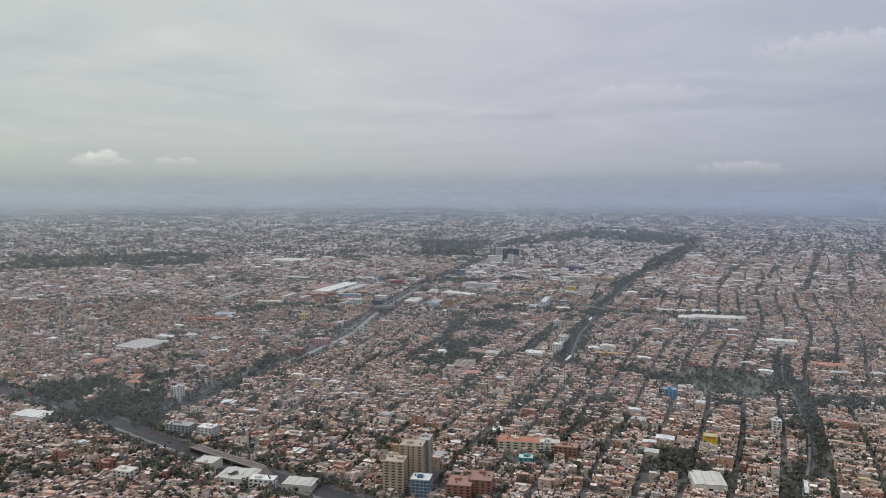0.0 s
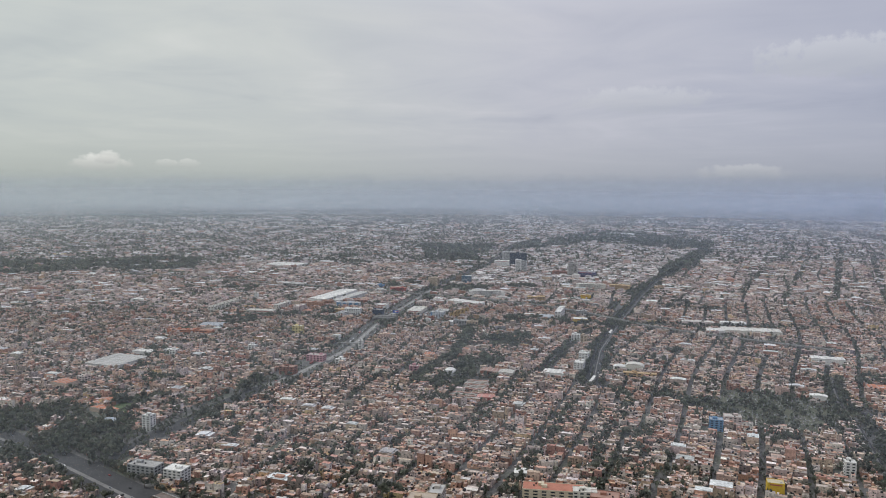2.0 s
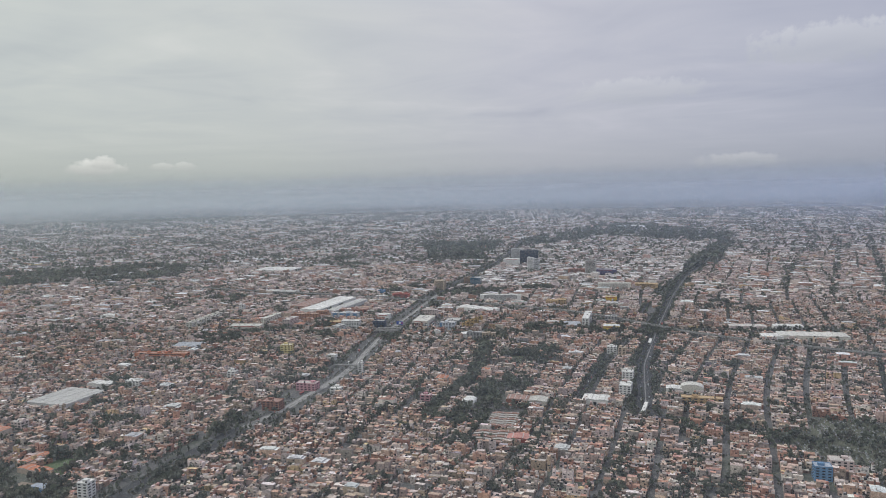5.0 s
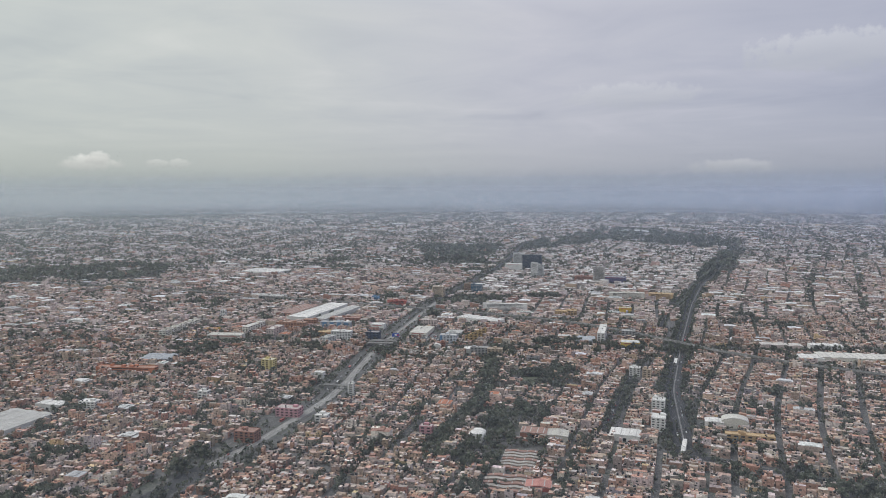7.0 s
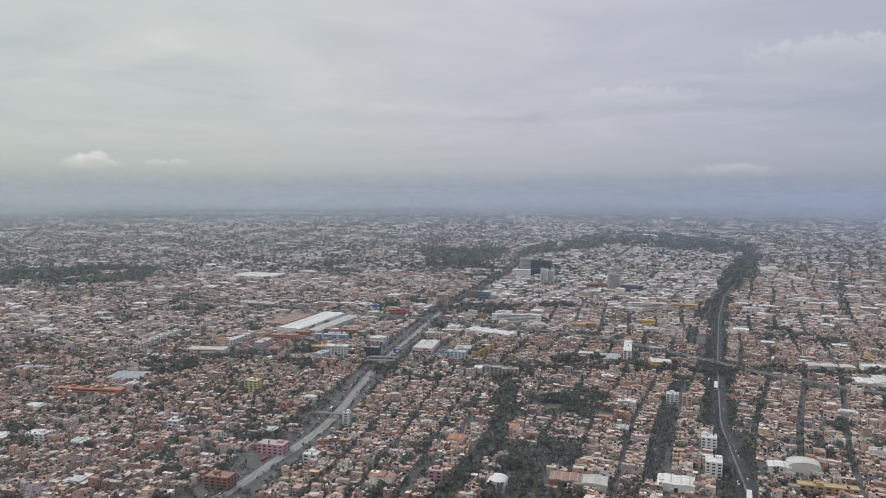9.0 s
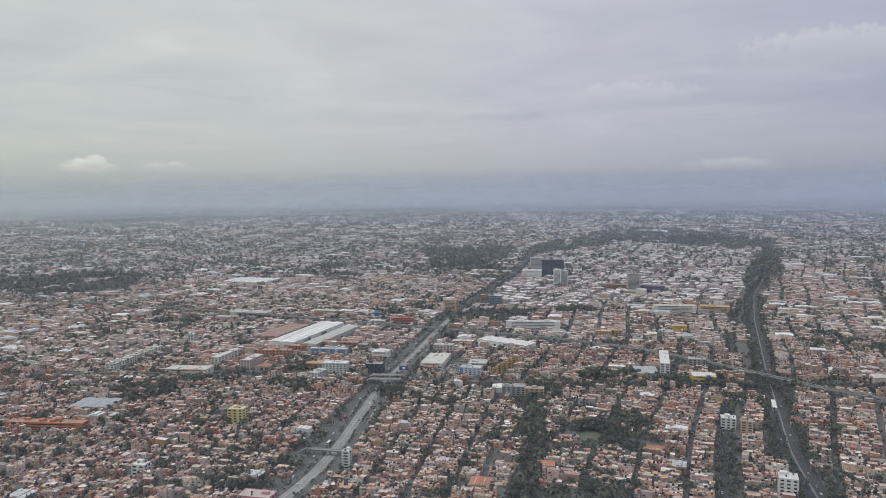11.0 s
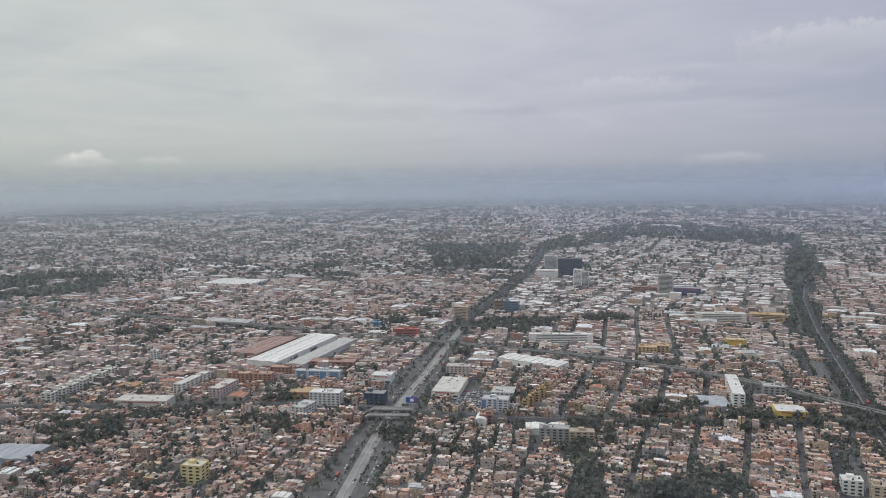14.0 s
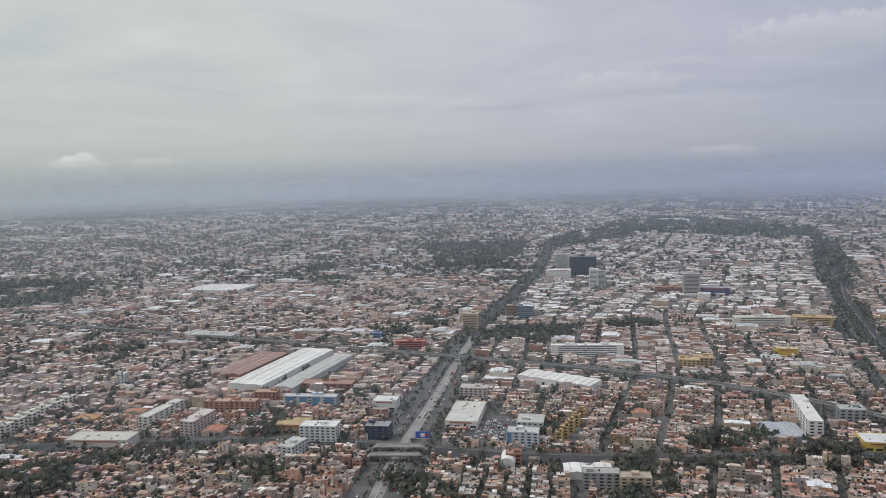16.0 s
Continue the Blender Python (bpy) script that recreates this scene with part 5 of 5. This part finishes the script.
def deck_thing(name, x, y, deg, length, width, z, label, slab=None, ramp_run=12):
    slab = slab or WORN
    ob = thing(name, x, y, deg, label, "bridge")
    hl, hw = length / 2, width / 2
    part("deck", quad_box(-hl, hl, -hw, hw, z - 1.2, z, True), slab, ob)
    for q in (-hw, hw - 0.4):
        part("railing", quad_box(-hl, hl, q, q + 0.4, z, z + 1.0), TRIM, ob)
    for q in (-0.6, -0.2, 0.2, 0.6):
        part("pier", quad_box(q * hl - 0.8, q * hl + 0.8, -hw * 0.6, hw * 0.6, -0.2, z - 1.2), CONCRETE, ob)
    for sgn in (-1, 1):
        x0, x1 = sorted((sgn * hl, sgn * (hl + ramp_run)))
        v, f = quad_box(x0, x1, -hw, hw, -0.2, z)
        v = v.copy()
        v[(np.abs(v[:, 0]) > hl + 1) & (v[:, 2] > 0), 2] = 0.15
        part("ramp", (v, f), slab, ob)
    return ob


deck_thing("overpass", 33, 2080, 11, 50, 11, 6.5, "pale concrete road overpass across the avenue")
deck_thing("overpass", 27, 2056, 11, 50, 9, 6.5, "pale concrete road overpass across the avenue")
deck_thing("footbridge", -50, 1752, 18, 50, 5, 6.0, "grey concrete bridge over the avenue")
deck_thing("overpass", -183, 936, 40, 130, 12, 7, "brownish concrete overpass beside the expressway", material("brown_concrete", (0.17, 0.135, 0.12), grain=0.2, grime=0.3, scale=0.08))
deck_thing("overpass", 425, 3150, 26, 60, 9, 7, "grey concrete overpass across the far avenue")


def viaduct():
    ob = tagged(new("rail_viaduct"), "grey concrete elevated rail viaduct on piers", "viaduct")
    part("deck", strip(VIADUCT, -4.6, 4.6, 7.2, 8.4, 15.0, True), WORN, ob)
    for q in (-4.6, 4.1):
        part("side_wall", strip(VIADUCT, q, q + 0.5, 8.4, 9.7, 15.0, True), CONCRETE, ob)
    part("track_bed", strip(VIADUCT, -3.2, 3.2, 8.4, 8.75, 15.0), ASPHALT, ob)
    me = quads_mesh("pier", *quad_box(-1.1, 1.1, -1.8, 1.8, -0.3, 7.3), None, (CONCRETE,))
    p = smooth_line(VIADUCT, 30.0)
    for (ax, ay), (bx, by) in zip(p[8:-1], p[9:]):
        if ay < 3000:
            part("pier", me, None, ob, at=(ax, ay, 0), turn=math.atan2(by - ay, bx - ax))


viaduct()


def billboard(x, y, deg):
    ob = thing("billboard", x, y, deg, "blue roadside billboard on a tall steel pole", "billboard")
    part("pole", quad_box(-0.6, 0.6, -0.6, 0.6, -0.3, 15), TRIM, ob)
    panel = part("panel", quad_box(-7.5, 7.5, -1.0, -0.2, 14, 21, True), material("sign_blue", (0.05, 0.10, 0.36), rough=0.5, grain=0.1), ob, "blue printed panel")
    part("emblem", quad_box(-2.2, 2.2, -1.08, -1.0, 15.6, 19.4, True), material("sign_white", (0.7, 0.7, 0.72), rough=0.5, grain=0.1), panel, "plain white shape")
    part("stripe", quad_box(2.6, 6.4, -1.08, -1.0, 16.5, 18.6, True), material("sign_red", (0.5, 0.06, 0.05), rough=0.5, grain=0.1), panel, "plain red shape")
    part("catwalk", quad_box(-7.5, 7.5, -1.9, -1.0, 13.6, 13.8, True), TRIM, ob)


billboard(58, 2078, 14)


def canopy(x, y, deg, length):
    ob = thing("station_canopy", x, y, deg, "white tram station canopy on posts", "canopy")
    part("roof", quad_box(-2.6, 2.6, -length / 2, length / 2, 4.6, 5.0, True), coat("white", 1), ob)
    part("platform", quad_box(-3, 3, -length / 2, length / 2, -0.2, 0.9), CONCRETE, ob)
    for q in range(4):
        yy = (q - 1.5) * length / 4
        part("post", quad_box(-0.3, 0.3, yy - 0.3, yy + 0.3, 0.9, 4.6), TRIM, ob)


def court(x, y, wide, deep, deg, colour, label):
    ob = tagged(new("sports_court", quads_mesh("sports_court", *quad_box(-wide / 2, wide / 2, -deep / 2, deep / 2, -0.1, 0.12), None, (material("court_surface", colour, grain=0.15, grime=0.3, scale=0.06),))), label, "court", kind="structure")
    ob.matrix_world = pose(x * K, y * K, 0, 0, 0, -deg)
    TAKEN.append((x, y, wide / 2, deep / 2, math.radians(deg)))


court(268, 1770, 34, 46, 25, (0.13, 0.14, 0.10), "worn grass sports pitch among trees")
court(330, 1722, 26, 20, 25, (0.36, 0.15, 0.10), "red clay sports court beside a park")
court(-380, 1329, 44, 46, 25, (0.10, 0.135, 0.07), "green school playing field ringed by trees")
court(-394, 1265, 40, 26, 25, (0.30, 0.24, 0.19), "bare earth yard beside a school")
canopy(384, 1432, 27, 46)
canopy(552, 1852, 26, 40)
canopy(494, 792, 28, 44)


# ---- vehicles ----
def car_shape():
    low, _ = quad_box(-0.9, 0.9, -2.2, 2.2, 0.35, 0.95, True)
    mid = low.copy()
    f = np.concatenate([BOX_FACES, [(3, 2, 1, 0)]])
    top = np.array([(-0.82, -1.7, 0.95), (0.82, -1.7, 0.95), (0.82, 1.0, 0.95), (-0.82, 1.0, 0.95), (-0.68, -1.2, 1.5), (0.68, -1.2, 1.5), (0.68, 0.4, 1.5), (-0.68, 0.4, 1.5)])
    lid = np.array([(-0.66, -1.15, 1.5), (0.66, -1.15, 1.5), (0.66, 0.36, 1.5), (-0.66, 0.36, 1.5), (-0.62, -1.1, 1.56), (0.62, -1.1, 1.56), (0.62, 0.3, 1.56), (-0.62, 0.3, 1.56)])
    return (mid, f), (top, BOX_FACES), (lid, BOX_FACES)


def wheel_mesh():
    n = 8
    a = np.linspace(0, 2 * math.pi, n, endpoint=False)
    v = np.array([(sx * 0.12, 0.34 * math.cos(t), 0.34 * math.sin(t)) for sx in (-1, 1) for t in a] + [(-0.12, 0, 0), (0.12, 0, 0)])
    f = [(i, (i + 1) % n, n + (i + 1) % n, n + i) for i in range(n)]
    f += [(2 * n + 1, n + i, n + (i + 1) % n, n + (i + 1) % n) for i in range(n)]
    f += [(2 * n, (i + 1) % n, i, i) for i in range(n)]
    return v, np.array(f)


WHEEL = quads_mesh("wheel", *wheel_mesh(), None, (TANK,))
CAR_BODY = car_shape()


def car(colour, word):
    paint = material("car_paint_" + word, colour, rough=0.3, grain=0.05, spec=0.5)
    ob = tagged(new("car"), word + " saloon car standing on the avenue", "car", "cars on the avenue")
    part("body", CAR_BODY[0], paint, ob)
    part("cabin", CAR_BODY[1], PANE, ob, "dark windows")
    part("roof", CAR_BODY[2], paint, ob)
    for sx in (-0.82, 0.82):
        for sy in (-1.4, 1.35):
            part("wheel", WHEEL, None, ob, at=(sx, sy, 0.34))
    return ob


def bus(colour, word):
    paint = material("bus_paint_" + word, colour, rough=0.4, grain=0.08)
    ob = tagged(new("bus"), word + " city bus standing on the avenue", "bus", "buses on the avenue")
    part("body", quad_box(-1.25, 1.25, -5.5, 5.5, 0.4, 3.1, True), paint, ob)
    for sx in (-1, 1):
        part("window_band", quad_box(sx * 1.25 - 0.05, sx * 1.25 + 0.05, -5.0, 5.0, 1.5, 2.5, True), PANE, ob)
    part("windscreen", quad_box(-1.1, 1.1, 5.48, 5.56, 1.3, 2.7, True), PANE, ob)
    for sx in (-1.15, 1.15):
        for sy in (-3.6, 3.6):
            part("wheel", WHEEL, None, ob, at=(sx, sy, 0.34))
    return ob


def traffic():
    kinds = [car((0.72, 0.72, 0.71), "white"), car((0.30, 0.31, 0.32), "silver"), car((0.03, 0.03, 0.035), "black"), car((0.30, 0.03, 0.03), "red"), car((0.70, 0.70, 0.69), "white")]
    coaches = [bus((0.62, 0.62, 0.60), "white"), bus((0.32, 0.06, 0.05), "red")]
    r = random.Random(5)
    used = set()

    def place(line, offsets, ylo, yhi, count, z, heavy=0.06):
        p = smooth_line(line, 9.0)
        p = p[(p[:, 1] > ylo) & (p[:, 1] < yhi)]
        cells = [(i, o) for i in range(1, len(p) - 1) for o in offsets]
        for i, o in sorted(r.sample(cells, min(count, len(cells)))):
            d = p[i + 1] - p[i - 1]
            d = d / np.hypot(*d)
            x, y = p[i][0] + d[1] * o, p[i][1] - d[0] * o
            ob = r.choice(coaches) if r.random() < heavy else r.choice(kinds)
            m = pose(x * K, y * K, z * K, 0, 0, -math.degrees(math.atan2(d[0], d[1])) + (180 if o < 0 else 0))
            if ob in used:
                copy_thing(ob, m)
            else:
                used.add(ob)
                ob.matrix_basis = m
    place(AVENUE, (3.2, 13.2, 16.4, 19.6), 1850, 2500, 84, 0.07)
    place(AVENUE, (-3.2, -13.5, -17.0), 1460, 2500, 44, 0.15)
    place(TREE_AVENUE, (7.0, -4.5), 1420, 2300, 32, 0.07)
    place(SOUTH_ROAD, (-12, -7, 6.5), 850, 1300, 28, 0.17)
    place(STREET_B, (-2.2, 2.2), 1500, 2050, 16, 0.06, 0.0)
    # the car park beside the store
    a = math.radians(18)
    for i in range(7):
        for j in range(13):
            if r.random() < 0.72:
                u, v = -21 + i * 7 + r.uniform(-0.3, 0.3), -32 + j * 5.2
                copy_thing(r.choice(kinds), pose((PARKING[0] + u * math.cos(a) + v * math.sin(a)) * K, (PARKING[1] - u * math.sin(a) + v * math.cos(a)) * K, 0.13 * K, 0, 0, -18 + 90 + r.uniform(-4, 4)))


PARKING = (142, 2130)
court(PARKING[0], PARKING[1], 50, 74, 18, (0.10, 0.10, 0.105), "asphalt car park beside a store")


traffic()


# ---- one quarter of houses, each on its own ----
HOUSE_COATS = [material("house_coat", tuple(c), grain=0.2, grime=0.2, scale=0.2, vary=0.25, bump=0.15) for c in PALETTE[:8]]


def house(x, y, w, d, h, deg, r):
    wall, roof = r.choice(HOUSE_COATS), r.choice(HOUSE_COATS)
    text = r.choice(["low flat-roofed house of weather-worn brick and plaster", "small plastered town house with a flat roof", "terraced brick house with a walled flat roof"])
    ob = thing("house", x, y, deg, text, "house", "houses beside the avenue")
    hw, hd = w / 2, d / 2
    part("body", quad_box(-hw, hw, -hd, hd, -0.2, h), wall, ob)
    top = part("roof", quad_box(-hw + 0.2, hw - 0.2, -hd + 0.2, hd - 0.2, h - 0.1, h + 0.08), roof, ob)
    part("parapet", rim(w, d, h, 0.2, 0.6), wall, ob)
    q = r.choice((-1, 1))
    x0, x1 = sorted((q * hw, q * hw * r.uniform(0.2, 0.5)))
    part("roof_room", quad_box(x0, x1, -hd * r.uniform(0.4, 0.95), hd * r.uniform(0.2, 0.9), h, h + 2.5), r.choice(HOUSE_COATS), ob)
    cx, cy = -q * hw * r.uniform(0.2, 0.7), r.uniform(-0.6, 0.6) * hd
    part("water_tank", quad_box(cx - 0.6, cx + 0.6, cy - 0.6, cy + 0.6, h, h + 1.6), TANK, top)
    for fl in range(max(1, int(h / 2.9))):
        part("window", pane(w * 0.3, 1.3), None, ob, at=(r.uniform(-0.3, 0.3) * w, -hd, 1.7 + fl * 2.9))


def house_quarter(x, y, wide, deep, deg):
    QUARTERS.append((x, y, wide / 2, deep / 2, math.radians(deg)))
    r = random.Random(11)
    a = math.radians(deg)
    c, s = math.cos(a), math.sin(a)
    u = -wide / 2
    while u + 36 <= wide / 2 + 1:
        for row in (0, 1):
            v = -deep / 2 + 4
            while v < deep / 2 - 4:
                w = r.uniform(6.5, 9.5)
                dep = r.uniform(12, 17)
                cu = u + 2 + (dep / 2 if row == 0 else 35 - dep / 2)
                cv = v + w / 2
                house(x + cu * c + cv * s, y - cu * s + cv * c, dep, w * 0.97, r.choice((3.2, 5.9, 6.2, 6.2, 8.8)) * r.uniform(0.92, 1.08), deg, r)
                v += w
        u += 41.5


house_quarter(128, 1955, 136, 90, 16)

all_houses()
cemetery()
all_trees()
